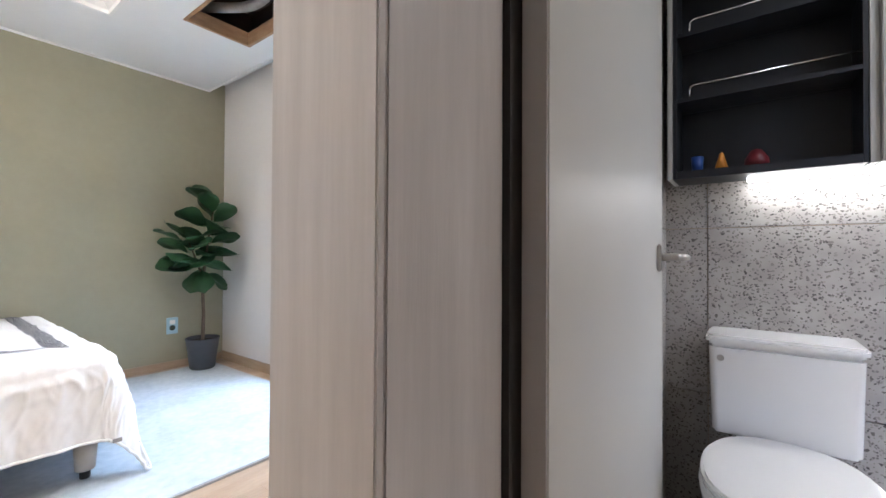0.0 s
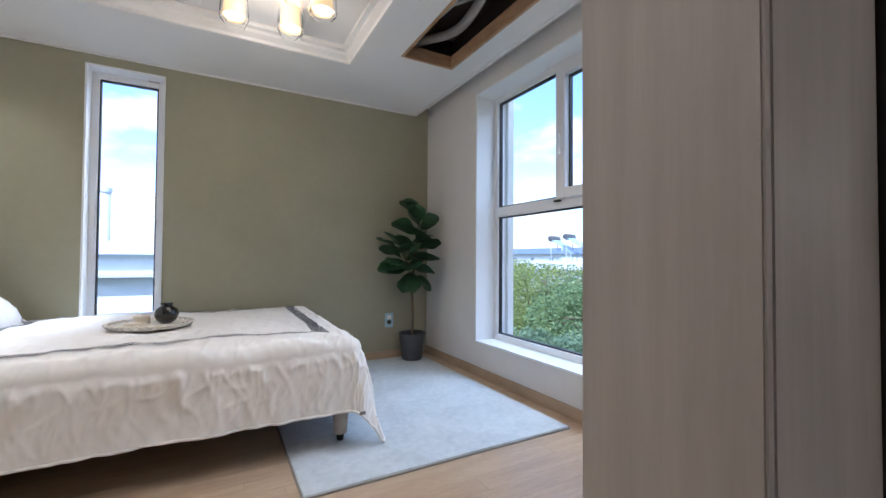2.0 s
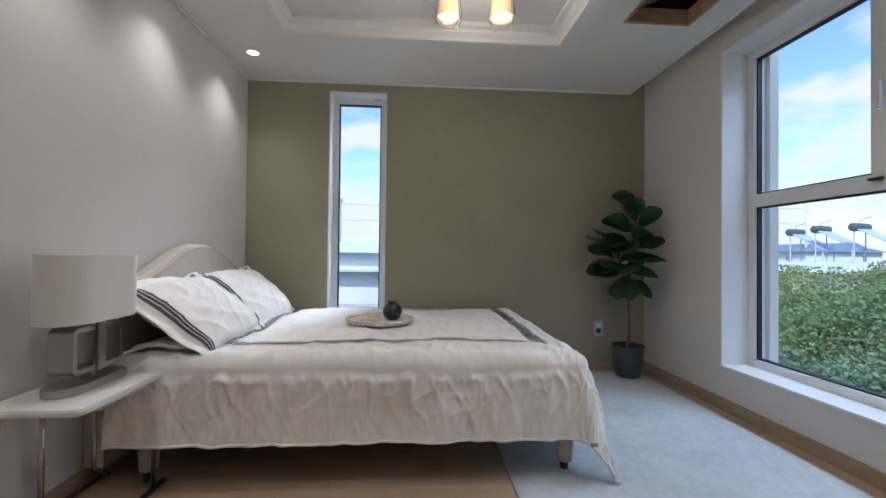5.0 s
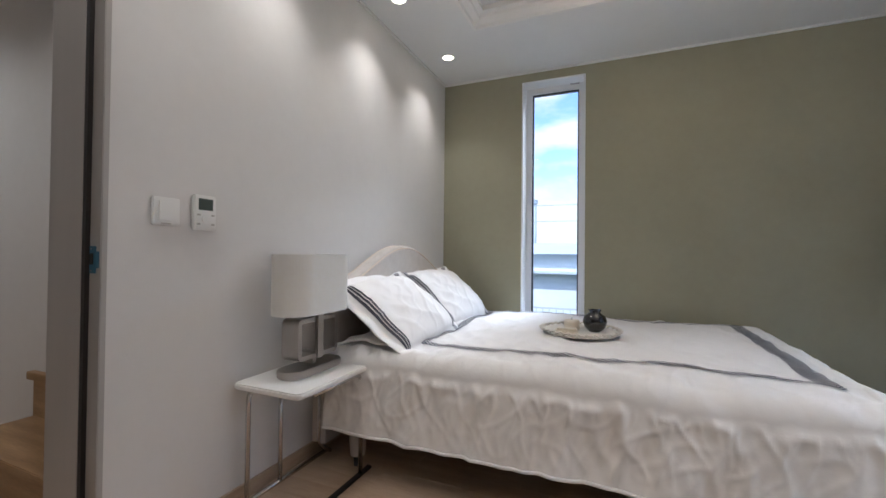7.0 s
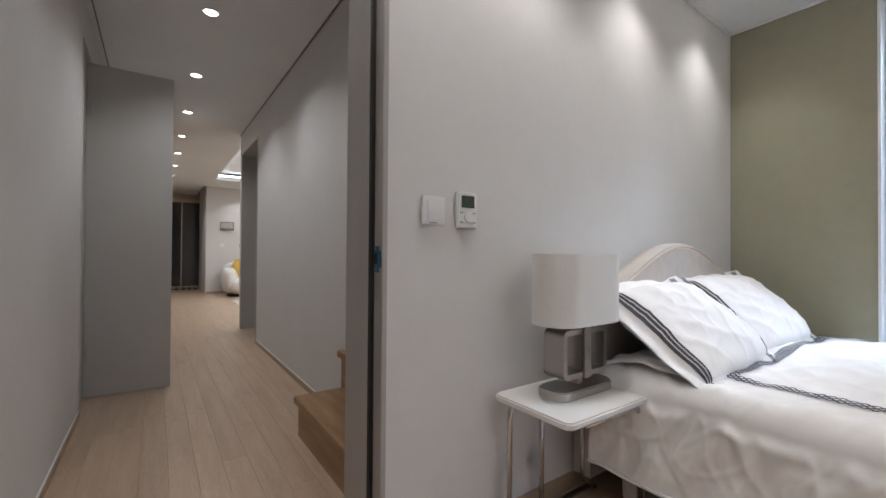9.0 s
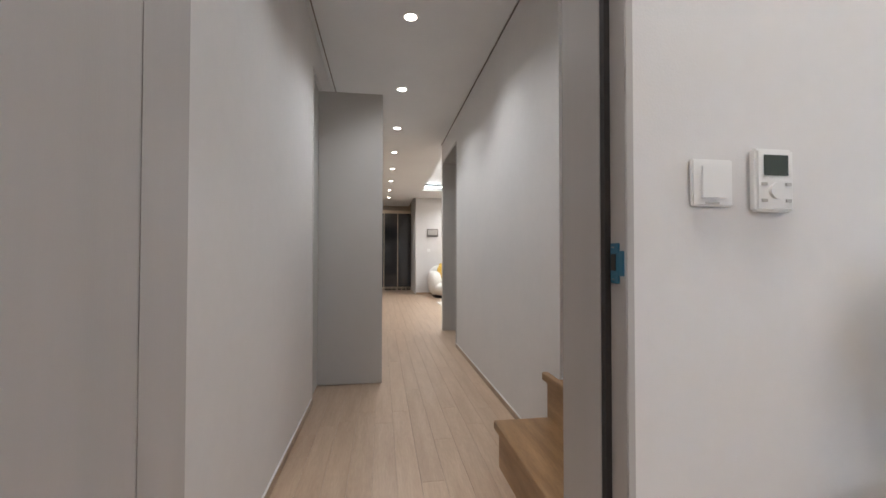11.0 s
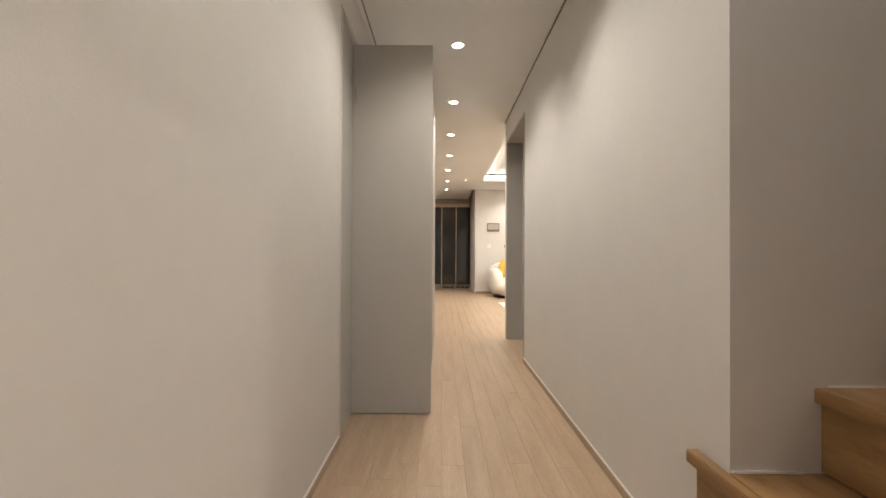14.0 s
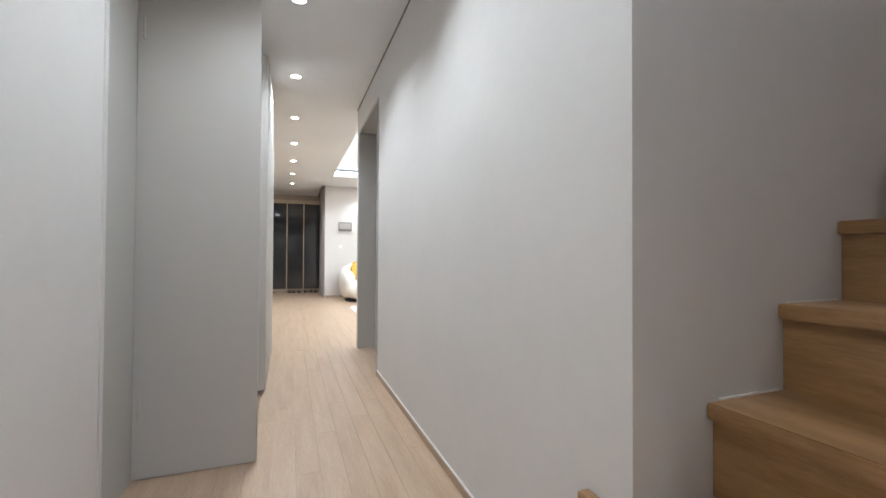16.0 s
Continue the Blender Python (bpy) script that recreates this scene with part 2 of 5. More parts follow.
def terrazzo():
    m = mat("speckled_terrazzo_tile", (0.33, 0.30, 0.275), 0.42, c2=(0.41, 0.38, 0.35), scale=14)
    n, l = m.node_tree.nodes, m.node_tree.links
    b = n["Principled BSDF"]
    src = b.inputs["Base Color"].links[0].from_socket
    tc, mp = n.new("ShaderNodeTexCoord"), n.new("ShaderNodeMapping")
    mp.inputs["Scale"].default_value = (112, 112, 130)
    mp.inputs["Rotation"].default_value = (0.35, 0.2, 0.1)
    nz = n.new("ShaderNodeTexNoise")
    nz.inputs["Scale"].default_value = 30
    ad = n.new("ShaderNodeVectorMath")
    sc = n.new("ShaderNodeVectorMath")
    sc.operation = "SCALE"
    sc.inputs["Scale"].default_value = 3.2
    v = n.new("ShaderNodeTexVoronoi")
    v.inputs["Scale"].default_value = 1.0
    lt = n.new("ShaderNodeMath")
    lt.operation = "LESS_THAN"
    lt.inputs[1].default_value = 0.44
    sep = n.new("ShaderNodeSeparateColor")
    keep = n.new("ShaderNodeMath")
    keep.operation = "GREATER_THAN"
    keep.inputs[1].default_value = 0.42
    mul = n.new("ShaderNodeMath")
    mul.operation = "MULTIPLY"
    dark = n.new("ShaderNodeValToRGB")
    dark.color_ramp.elements[0].color, dark.color_ramp.elements[1].color = (0.07, 0.06, 0.055, 1), (0.27, 0.245, 0.22, 1)
    mix = n.new("ShaderNodeMixRGB")
    l.new(tc.outputs["Object"], mp.inputs["Vector"])
    l.new(tc.outputs["Object"], nz.inputs["Vector"])
    l.new(nz.outputs["Color"], sc.inputs[0])
    l.new(mp.outputs["Vector"], ad.inputs[0])
    l.new(sc.outputs[0], ad.inputs[1])
    l.new(ad.outputs[0], v.inputs["Vector"])
    l.new(v.outputs["Distance"], lt.inputs[0])
    l.new(v.outputs["Color"], sep.inputs["Color"])
    l.new(sep.outputs[0], keep.inputs[0])
    l.new(sep.outputs[1], dark.inputs["Fac"])
    l.new(lt.outputs[0], mul.inputs[0])
    l.new(keep.outputs[0], mul.inputs[1])
    l.new(mul.outputs[0], mix.inputs[0])
    l.new(src, mix.inputs[1])
    l.new(dark.outputs["Color"], mix.inputs[2])
    l.new(mix.outputs["Color"], b.inputs["Base Color"])
    return m


M_TERR = terrazzo()

# ---- shape helpers ----


def bm_box(bm, x0, x1, y0, y1, z0, z1, bevel=0.0):
    r = bmesh.ops.create_cube(bm, size=1.0, matrix=Matrix.Translation(((x0 + x1) / 2, (y0 + y1) / 2, (z0 + z1) / 2)) @ Matrix.Diagonal((x1 - x0, y1 - y0, z1 - z0, 1)))
    if bevel:
        vs = set(r["verts"])
        bmesh.ops.bevel(bm, geom=[e for e in bm.edges if e.verts[0] in vs and e.verts[1] in vs], offset=bevel, segments=2, affect="EDGES")
    return bm


def box(x0, x1, y0, y1, z0, z1, bevel=0.0):
    return bm_box(bmesh.new(), x0, x1, y0, y1, z0, z1, bevel)


def lathe(profile, at=(0, 0, 0), n=28):
    bm = bmesh.new()
    rings = []
    for r, z in profile:
        rings.append([bm.verts.new((at[0] + r * math.cos(2 * math.pi * k / n), at[1] + r * math.sin(2 * math.pi * k / n), at[2] + z)) for k in range(n)] if r > 1e-5 else [bm.verts.new((at[0], at[1], at[2] + z))])
    for a, b in zip(rings, rings[1:]):
        for k in range(n):
            q = [a[k % len(a)], a[(k + 1) % n % len(a)], b[(k + 1) % n % len(b)], b[k % len(b)]]
            q = list(dict.fromkeys(q))
            if len(q) > 2:
                bm.faces.new(q)
    bmesh.ops.recalc_face_normals(bm, faces=bm.faces)
    return bm


def tube(points, r=0.01, n=10, bm=None, close=False):
    """A round bar along points; r may be a list."""
    bm = bm or bmesh.new()
    pts = [Vector(p) for p in points]
    rings = []
    for k, p in enumerate(pts):
        a, b = pts[max(k - 1, 0)], pts[min(k + 1, len(pts) - 1)]
        if close:
            a, b = pts[k - 1], pts[(k + 1) % len(pts)]
        d = (b - a).normalized()
        u = d.cross(Vector((0.31, 0.17, 0.93)) if abs(d.z) < 0.9 else Vector((1, 0.1, 0))).normalized()
        w = d.cross(u)
        rr = r[k] if isinstance(r, (list, tuple)) else r
        rings.append([bm.verts.new(p + rr * (math.cos(2 * math.pi * i / n) * u + math.sin(2 * math.pi * i / n) * w)) for i in range(n)])
    for a, b in zip(rings, rings[1:] + ([rings[0]] if close else [])):
        for i in range(n):
            bm.faces.new((a[i], a[(i + 1) % n], b[(i + 1) % n], b[i]))
    if not close:
        bm.faces.new(rings[0][::-1])
        bm.faces.new(rings[-1])
    bmesh.ops.recalc_face_normals(bm, faces=bm.faces)
    return bm


def bent(points, radius=0.04, steps=5):
    """A polyline with rounded corners."""
    pts = [Vector(p) for p in points]
    out = [pts[0]]
    for a, b, c in zip(pts, pts[1:], pts[2:]):
        p, q = b + (a - b).normalized() * radius, b + (c - b).normalized() * radius
        for k in range(steps + 1):
            t = k / steps
            out.append(p * (1 - t) ** 2 + b * 2 * t * (1 - t) + q * t * t)
    return out + [pts[-1]]


def prism(outline, z0, z1, bevel=0.0):
    """An upright slab over a closed outline of (x, y)."""
    bm = bmesh.new()
    low = [bm.verts.new((x, y, z0)) for x, y in outline]
    top = [bm.verts.new((x, y, z1)) for x, y in outline]
    n = len(outline)
    for k in range(n):
        bm.faces.new((low[k], low[(k + 1) % n], top[(k + 1) % n], top[k]))
    a, b = bm.faces.new(low[::-1]), bm.faces.new(top)
    bmesh.ops.recalc_face_normals(bm, faces=bm.faces)
    if bevel:
        bmesh.ops.bevel(bm, geom=list(a.edges) + list(b.edges), offset=bevel, segments=2, affect="EDGES")
    return bm


def rounded(cx, cy, w, d, r, n=6):
    out = []
    for sx, sy, a0 in ((1, 1, 0), (-1, 1, 90), (-1, -1, 180), (1, -1, 270)):
        for k in range(n + 1):
            a = radians(a0 + 90 * k / n)
            out.append((cx + sx * (w / 2 - r) + r * math.cos(a), cy + sy * (d / 2 - r) + r * math.sin(a)))
    return out


def sheet(fn, nu, nv, u0=0.0, u1=1.0, v0=0.0, v1=1.0):
    bm = bmesh.new()
    g = [[bm.verts.new(fn(u0 + (u1 - u0) * i / nu, v0 + (v1 - v0) * j / nv)) for j in range(nv + 1)] for i in range(nu + 1)]
    for i in range(nu):
        for j in range(nv):
            bm.faces.new((g[i][j], g[i + 1][j], g[i + 1][j + 1], g[i][j + 1]))
    return bm


def origin(ob):
    p = Vector((0, 0, 0))
    while ob:
        p = p + ob.location
        ob = ob.parent
    return p


def part(name, bm, material, parent=None, label="", smooth=False, kind=""):
    me = bpy.data.meshes.new(name)
    if parent:
        bmesh.ops.translate(bm, verts=bm.verts, vec=-origin(parent))
    bm.to_mesh(me)
    bm.free()
    me.materials.append(material)
    if smooth:
        me.shade_smooth()
    ob = new(name, me)
    ob.parent = parent
    return tagged(ob, label, kind=kind)


def thing(name, at, label, category, group=""):
    ob = new(name)
    ob.empty_display_size = 0.1
    ob.location = at
    return tagged(ob, label, category, group)


def structure(name, boxes, material, label, smooth=False):
    bm = bmesh.new()
    for b in boxes:
        bm_box(bm, *b)
    return tagged(part(name, bm, material), label, kind="structure")


# ---- plan ----
HX, HXB = -1.36, -1.59        # headboard wall, room side and corridor side
GY = 4.217                    # green wall
WX, WXO = 2.01, 2.32          # window wall, inside and outside
CZ, CC = 2.40, 2.45           # ceilings of bedroom and corridor
DY0, DY1 = 0.858, 1.705       # bedroom doorway
RY, LY = 2.057, 0.82          # corridor walls
WIN = (1.855, 3.317, 0.270, 2.318)
SLIT = (-0.70, -0.226, 0.267, 2.322)
BX, BY0, BY1 = 0.47, -0.16, 0.63   # bathroom wall and its doorway
SY = -0.45                    # south wall of the entry

# ---- floor and ground ----
floor = structure("floor", [(-13.2, 2.3, -1.6, 4.4, -0.20, -0.006)], M_JOINT, "pale oak plank floor through bedroom and corridor")
floor_living = structure("floor_living", [(-12.0, -6.0, 4.4, 7.2, -0.2, 0.0)], M_PLANK, "pale oak floor of the living room")

# ---- walls ----
y0, y1, z0, z1 = WIN
structure("wall_east", [(WX, WXO, 0.80, y0, 0, 2.75), (WX, WXO, y1, GY + 0.3, 0, 2.75), (WX, WXO, y0, y1, 0, z0), (WX, WXO, y0, y1, z1, 2.75)], M_WALL, "off-white papered bedroom wall with the large window")
x0, x1, z0, z1 = SLIT
structure("wall_north", [(HXB, x0, GY, GY + 0.3, 0, 2.75), (x1, WX, GY, GY + 0.3, 0, 2.75), (x0, x1, GY, GY + 0.3, 0, z0), (x0, x1, GY, GY + 0.3, z1, 2.75)], M_GREEN, "olive green papered wall with a slit window")
DOORTOP = 2.19
structure("wall_headboard", [(HXB, HX, DY1 + 0.03, GY, 0, 2.75), (HXB, HX, SY, DY0 - 0.03, 0, 2.75), (HXB, HX, DY0 - 0.03, DY1 + 0.03, DOORTOP + 0.03, 2.75)], M_WALL, "off-white papered wall behind the headboard")
structure("wall_bathroom_north", [(BX, WX, BY1 + 0.035, 0.788, 0, 2.75)], M_WALL, "papered wall between bedroom and bathroom")
structure("wall_bathroom_west", [(BX, 0.66, SY, BY0 - 0.03, 0, 2.75), (BX, 0.66, BY0 - 0.03, BY1 + 0.035, 2.13, 2.75)], M_WALL, "papered wall with the bathroom door")
structure("wall_entry_south", [(HXB, BX + 0.2, SY - 0.2, SY, 0, 2.75)], M_WALL, "plain papered wall closing the entry")
structure("wall_corridor_south", [(-3.40, HXB, LY - 0.2, LY, 0, 2.75), (-4.72, -3.83, LY - 0.2, LY, 0, 2.75), (-3.83, -3.40, LY - 0.2, LY, 2.21, 2.75)], M_WALL, "off-white papered corridor wall")
structure("wall_corridor_north", [(-4.94, -2.386, RY, RY + 0.16, 0, 2.75), (-6.03, -5.91, RY, RY + 0.16, 0, 2.75), (-5.91, -4.94, RY, RY + 0.16, 2.19, 2.75)], M_WALL, "off-white papered corridor wall with an open doorway")
structure("wall_stair_west", [(-2.56, -2.386, RY + 0.16, 5.2, 0, 4.6)], M_WALL, "papered wall beside the stairs")
structure("wall_stair_east", [(HXB, HXB + 0.2, GY + 0.3, 5.2, 0, 4.6), (HXB, HX, RY, GY + 0.3, 2.75, 4.6)], M_WALL, "papered wall along the stairs")
# unseen piece added to close the stair shaft against leaking skylight
structure("stair_light_block", [(-2.56, HX, RY - 0.06, RY - 0.001, 2.951, 4.6)], M_WALL, "unseen wall piece added above the stair foot to stop stray skylight")
structure("wall_stair_north", [(-2.56, HXB + 0.2, 5.2, 5.35, 0, 4.6)], M_WALL, "papered wall at the head of the stairs")
structure("wall_room_north", [(-6.03, -5.9, RY + 0.16, 7.2, 0, 2.75), (-5.9, -2.56, 4.3, 4.45, 0, 2.75)], M_WALL, "plain wall of the side room")
structure("wall_living_far", [(-11.15, -11.0, 2.12, 7.2, 0, 2.75), (-12.75, -11.15, 2.12, 2.27, 0, 2.75)], M_WALL, "white living room wall with the intercom")
structure("wall_living_north", [(-11.0, -6.0, 7.0, 7.2, 0, 2.75)], M_WALL, "white living room wall")
structure("wall_kitchen_south", [(-12.75, -3.4, -1.6, -1.45, 0, 2.75), (-3.55, -3.4, -1.45, 0.62, 0, 2.75)], M_WALL, "plain kitchen wall")
structure("wall_hall_end", [(-12.95, -12.75, -1.6, 0.9, 0, 2.75), (-12.95, -12.75, 2.2, 2.4, 0, 2.75), (-12.95, -12.75, 0.9, 2.2, 2.32, 2.75)], M_BEIGE, "beige wall round the entrance sliding door")
structure("wall_porch", [(-14.4, -14.3, 0.5, 2.6, 0, 2.75), (-14.4, -12.95, 0.4, 0.5, 0, 2.75), (-14.4, -12.95, 2.6, 2.7, 0, 2.75)], M_BEIGE, "dim porch walls behind the sliding door")

# ---- ceilings ----
COF = (-0.86, 0.995, 1.50, 3.50)
HAT = (1.265, 1.69, 1.98, 3.18)
cx0, cx1, cy0, cy1 = COF
hx0, hx1, hy0, hy1 = HAT
EDGE = 1.877
structure("ceiling", [
    (HX, cx0, SY, GY, CZ, CZ + 0.10), (cx0, hx0, SY, cy0, CZ, CZ + 0.10), (cx0, hx0, cy1, GY, CZ, CZ + 0.10), (cx1, hx0, cy0, cy1, CZ, CZ + 0.10),
    (hx0, EDGE, SY, hy0, CZ, CZ + 0.10), (hx0, EDGE, hy1, GY, CZ, CZ + 0.10), (hx1, EDGE, hy0, hy1, CZ, CZ + 0.10),
    (cx0 - 0.02, cx1 + 0.02, cy0 - 0.02, cy1 + 0.02, CZ + 0.101, CZ + 0.14),
    (EDGE, WX, 0.796, GY, CZ + 0.088, CZ + 0.13)], M_CEIL, "white bedroom ceiling with a raised tray and curtain recess")
# unseen slab added over the rooms to keep sun and sky out
structure("roof_light_block", [(-1.5, WXO, -1.6, GY + 0.3, 2.76, 2.95), (-13.2, -1.5, -1.6, 2.06, 2.76, 2.95), (-13.2, -2.56, 2.06, 7.3, 2.76, 2.95), (-2.6, -1.3, 2.0, 5.4, 4.6, 4.75)], M_CEIL, "unseen slab added above the ceilings to block the sun")
structure("ceiling_corridor", [(-12.75, HXB, LY - 2.4, RY, CC, CC + 0.06), (-6.6, -6.03, RY, 7.1, CC, CC + 0.06), (-11.0, -9.85, RY, 7.1, CC, CC + 0.06), (-9.85, -6.6, RY, 2.17, CC, CC + 0.06), (-9.85, -6.6, 6.2, 7.1, CC, CC + 0.06), (-9.95, -6.5, 2.05, 6.3, CC + 0.18, CC + 0.22), (-5.9, -2.56, RY, 4.4, CC, CC + 0.06)], M_CEIL, "white corridor and living room ceiling with a lit tray")
structure("ceiling_bathroom", [(0.66, WX, -1.3, BY1 + 0.04, 2.30, 2.36)], M_CEIL, "white bathroom ceiling")


def moulding(name, path_, z, label, w=0.07, h=0.07, sgn=1):
    """A stepped crown running round a rectangle, on its inside."""
    a, b, c, d = path_
    bm = bmesh.new()
    steps = [(0.0, 0.0), (0.018, 0.0), (0.022, 0.02), (0.05, 0.045), (0.055, 0.062), (0.085, 0.07), (0.085, 0.098), (0.0, 0.098)]
    rings = []
    for o, up in steps:
        rings.append([bm.verts.new((x, y, z + up)) for x, y in ((a + o, c + o), (b - o, c + o), (b - o, d - o), (a + o, d - o))])
    for p, q in zip(rings, rings[1:] + rings[:1]):
        for k in range(4):
            bm.faces.new((p[k], p[(k + 1) % 4], q[(k + 1) % 4], q[k]))
    bmesh.ops.recalc_face_normals(bm, faces=bm.faces)
    return tagged(part(name, bm, M_TRIM), label, kind="structure")


moulding("trim_tray", COF, CZ + 0.001, "white stepped moulding round the ceiling tray")
# thin white bedroom ceiling mould; corridor strips paint the gap's shade as dark colour
structure("trim_cornice", [(HX + 0.001, EDGE, GY - 0.014, GY - 0.001, CZ - 0.014, CZ - 0.001), (HX + 0.001, HX + 0.013, DY1 + 0.1, GY - 0.014, CZ - 0.014, CZ - 0.001), (EDGE - 0.014, EDGE, 0.8, GY - 0.014, CZ - 0.012, CZ - 0.001)], M_TRIM, "thin white ceiling mould")
structure("trim_corridor", [(-4.70, HXB - 0.001, LY + 0.028, LY + 0.036, CC - 0.007, CC - 0.001), (-6.03, -2.386, RY - 0.010, RY - 0.001, CC - 0.008, CC - 0.001)], M_GAPSHADE, "solid dark strip painting the gap's shade along the corridor ceiling")
structure("baseboard", [(WX - 0.012, WX - 0.001, 0.8, GY - 0.013, 0, 0.075), (HX + 0.001, WX - 0.013, GY - 0.012, GY - 0.001, 0, 0.06), (HX + 0.001, HX + 0.012, DY1 + 0.06, GY - 0.013, 0, 0.06)], M_BASE, "oak baseboard round the bedroom")
structure("baseboard_corridor", [(-3.40, HXB - 0.02, LY + 0.001, LY + 0.010, 0, 0.035), (-4.94, -2.40, RY - 0.010, RY - 0.001, 0, 0.035), (-11.0, -10.99, 2.13, 6.9, 0.0, 0.05)], M_BASE, "slim oak baseboard along the corridor")

structure("trim_sealant", [(-3.40, HXB - 0.02, LY + 0.001, LY + 0.007, 0.0355, 0.042), (-4.94, -2.40, RY - 0.007, RY - 0.001, 0.0355, 0.042), (-2.3855, -2.381, RY + 0.003, RY + 0.16, 0.41, 0.416)], M_TRIM, "white sealant line above the corridor baseboard")

# ---- windows ----


def window_unit(name, axis, at, lo, hi, z0, z1, label, cross=None):
    """A white framed window in a wall; axis 'x': the pane stands at x = at and spans y."""
    th = thing(name, (at, lo, z0) if axis == "x" else (lo, at, z0), label, "window")
    th["kind"] = "structure"

    def b(p, q, c, d, o0, o1, bev=0.004):
        return box(at + o0, at + o1, p, q, c, d, bev) if axis == "x" else box(p, q, at + o0, at + o1, c, d, bev)

    f = 0.055
    fr = bmesh.new()
    for p, q, c, d in ((lo, lo + f, z0, z1), (hi - f, hi, z0, z1), (lo + f, hi - f, z0, z0 + f), (lo + f, hi - f, z1 - f, z1)):
        if axis == "x":
            bm_box(fr, at, at + 0.07, p, q, c, d, 0.004)
        else:
            bm_box(fr, p, q, at, at + 0.07, c, d, 0.004)
    frame_ob = part("window_frame", fr, M_PVC, th)

    def pane(p, q, c, d, seal=0.010):
        s = bmesh.new()
        for aa, bb, cc, dd in ((p, p + seal, c, d), (q - seal, q, c, d), (p + seal, q - seal, c, c + seal), (p + seal, q - seal, d - seal, d)):
            if axis == "x":
                bm_box(s, at + 0.02, at + 0.05, aa, bb, cc, dd)
            else:
                bm_box(s, aa, bb, at + 0.02, at + 0.05, cc, dd)
        part("seal", s, M_SEAL, th, "black glazing gasket")
        g = part("pane", b(p + seal, q - seal, c + seal, d - seal, 0.032, 0.038, 0), M_GLASS, th, "clear glass pane")
        g.visible_shadow = False

    if cross:
        ym, zm = cross
        part("transom", b(lo + f, hi - f, zm - 0.045, zm + 0.035, 0.0, 0.07), M_PVC, th)
        part("mullion", b(ym - 0.02, ym + 0.03, zm + 0.035, z1 - f, 0.0, 0.07), M_PVC, th)
        sash = bmesh.new()
        w = 0.055
        for p, q, c, d in ((lo + f - 0.012, lo + f + w, zm + 0.02, z1 - f + 0.012), (ym - 0.02 - w, ym - 0.01, zm + 0.02, z1 - f + 0.012), (lo + f + w, ym - 0.02 - w, zm + 0.02, zm + 0.035 + w), (lo + f + w, ym - 0.02 - w, z1 - f - w, z1 - f + 0.012)):
            bm_box(sash, at - 0.022, at + 0.055, p, q, c, d, 0.005)
        sash_ob = part("sash", sash, M_PVC, th, "white casement sash")
        part("handle_plate", box(at - 0.034, at - 0.022, ym - 0.062, ym - 0.032, 1.70, 1.86, 0.003), M_SWITCH, sash_ob)
        part("handle", box(at - 0.062, at - 0.034, ym - 0.056, ym - 0.038, 1.66, 1.80, 0.006), M_SWITCH, sash_ob, "white lever handle")
        part("hinge_cap", box(at - 0.03, at - 0.022, lo + 0.09, lo + 0.14, z1 - f - 0.03, z1 - f - 0.012, 0.002), M_CHROME, sash_ob)
        part("stay", box(at - 0.03, at - 0.001, ym - 0.03, ym + 0.02, zm + 0.002, zm + 0.014, 0.002), M_GASKET, th, "small black window stay")
        pane(lo + f, hi - f, z0 + f, zm - 0.045)
        pane(ym + 0.03, hi - f, zm + 0.035, z1 - f)
        pane(lo + f + w, ym - 0.02 - w, zm + 0.035 + w, z1 - f - w)
        part("sticker", box(at + 0.028, at + 0.031, 2.04, 2.10, 1.87, 1.94), M_CABGREY, th, "small grey square label on the glass")
    else:
        pane(lo + f, hi - f, z0 + f, z1 - f)
        part("hinge_cap", b(hi - 0.12, hi - 0.05, z1 - 0.02, z1 - 0.008, -0.01, 0.0, 0.002), M_CHROME, th)
    return th


window_unit("window_1", "x", 2.185, WIN[0] + 0.002, WIN[1] - 0.002, WIN[2] + 0.004, WIN[3] - 0.002, "large white plastic window with a casement above a fixed pane", (2.56, 1.345))
window_unit("window_2", "y", GY + 0.12, SLIT[0] + 0.002, SLIT[1] - 0.002, SLIT[2] + 0.004, SLIT[3] - 0.002, "tall narrow white window in the green wall")


def lining(name, axis, at0, at1, lo, hi, z0, z1, label):
    t = 0.012
    bm = bmesh.new()
    for p, q, c, d in ((lo - 0.0, lo + t, z0, z1), (hi - t, hi, z0, z1), (lo + t, hi - t, z0, z0 + t), (lo + t, hi - t, z1 - t, z1)):
        if axis == "x":
            bm_box(bm, at0, at1, p, q, c, d)
        else:
            bm_box(bm, p, q, at0, at1, c, d)
    return tagged(part(name, bm, M_PVC), label, kind="structure")


lining("trim_window", "x", WX - 0.006, 2.184, *[WIN[0] + 0.001, WIN[1] - 0.001], WIN[2] + 0.001, WIN[3] - 0.001, "white window lining and sill board")
lining("trim_slit", "y", GY - 0.006, GY + 0.119, SLIT[0] + 0.001, SLIT[1] - 0.001, SLIT[2] + 0.001, SLIT[3] - 0.001, "white lining of the slit window")

# ---- door frames ----


def jamb(name, boxes, label, gasket, material=M_FRAME2):
    th = thing(name, (boxes[0][0], boxes[0][2], 0), label, "door frame")
    th["kind"] = "structure"
    for b in boxes:
        part("jamb", box(*b, 0.002), material, th)
    for g in gasket:
        part("gasket", box(*g), M_GASKET, th, "black rubber seal")
    return th


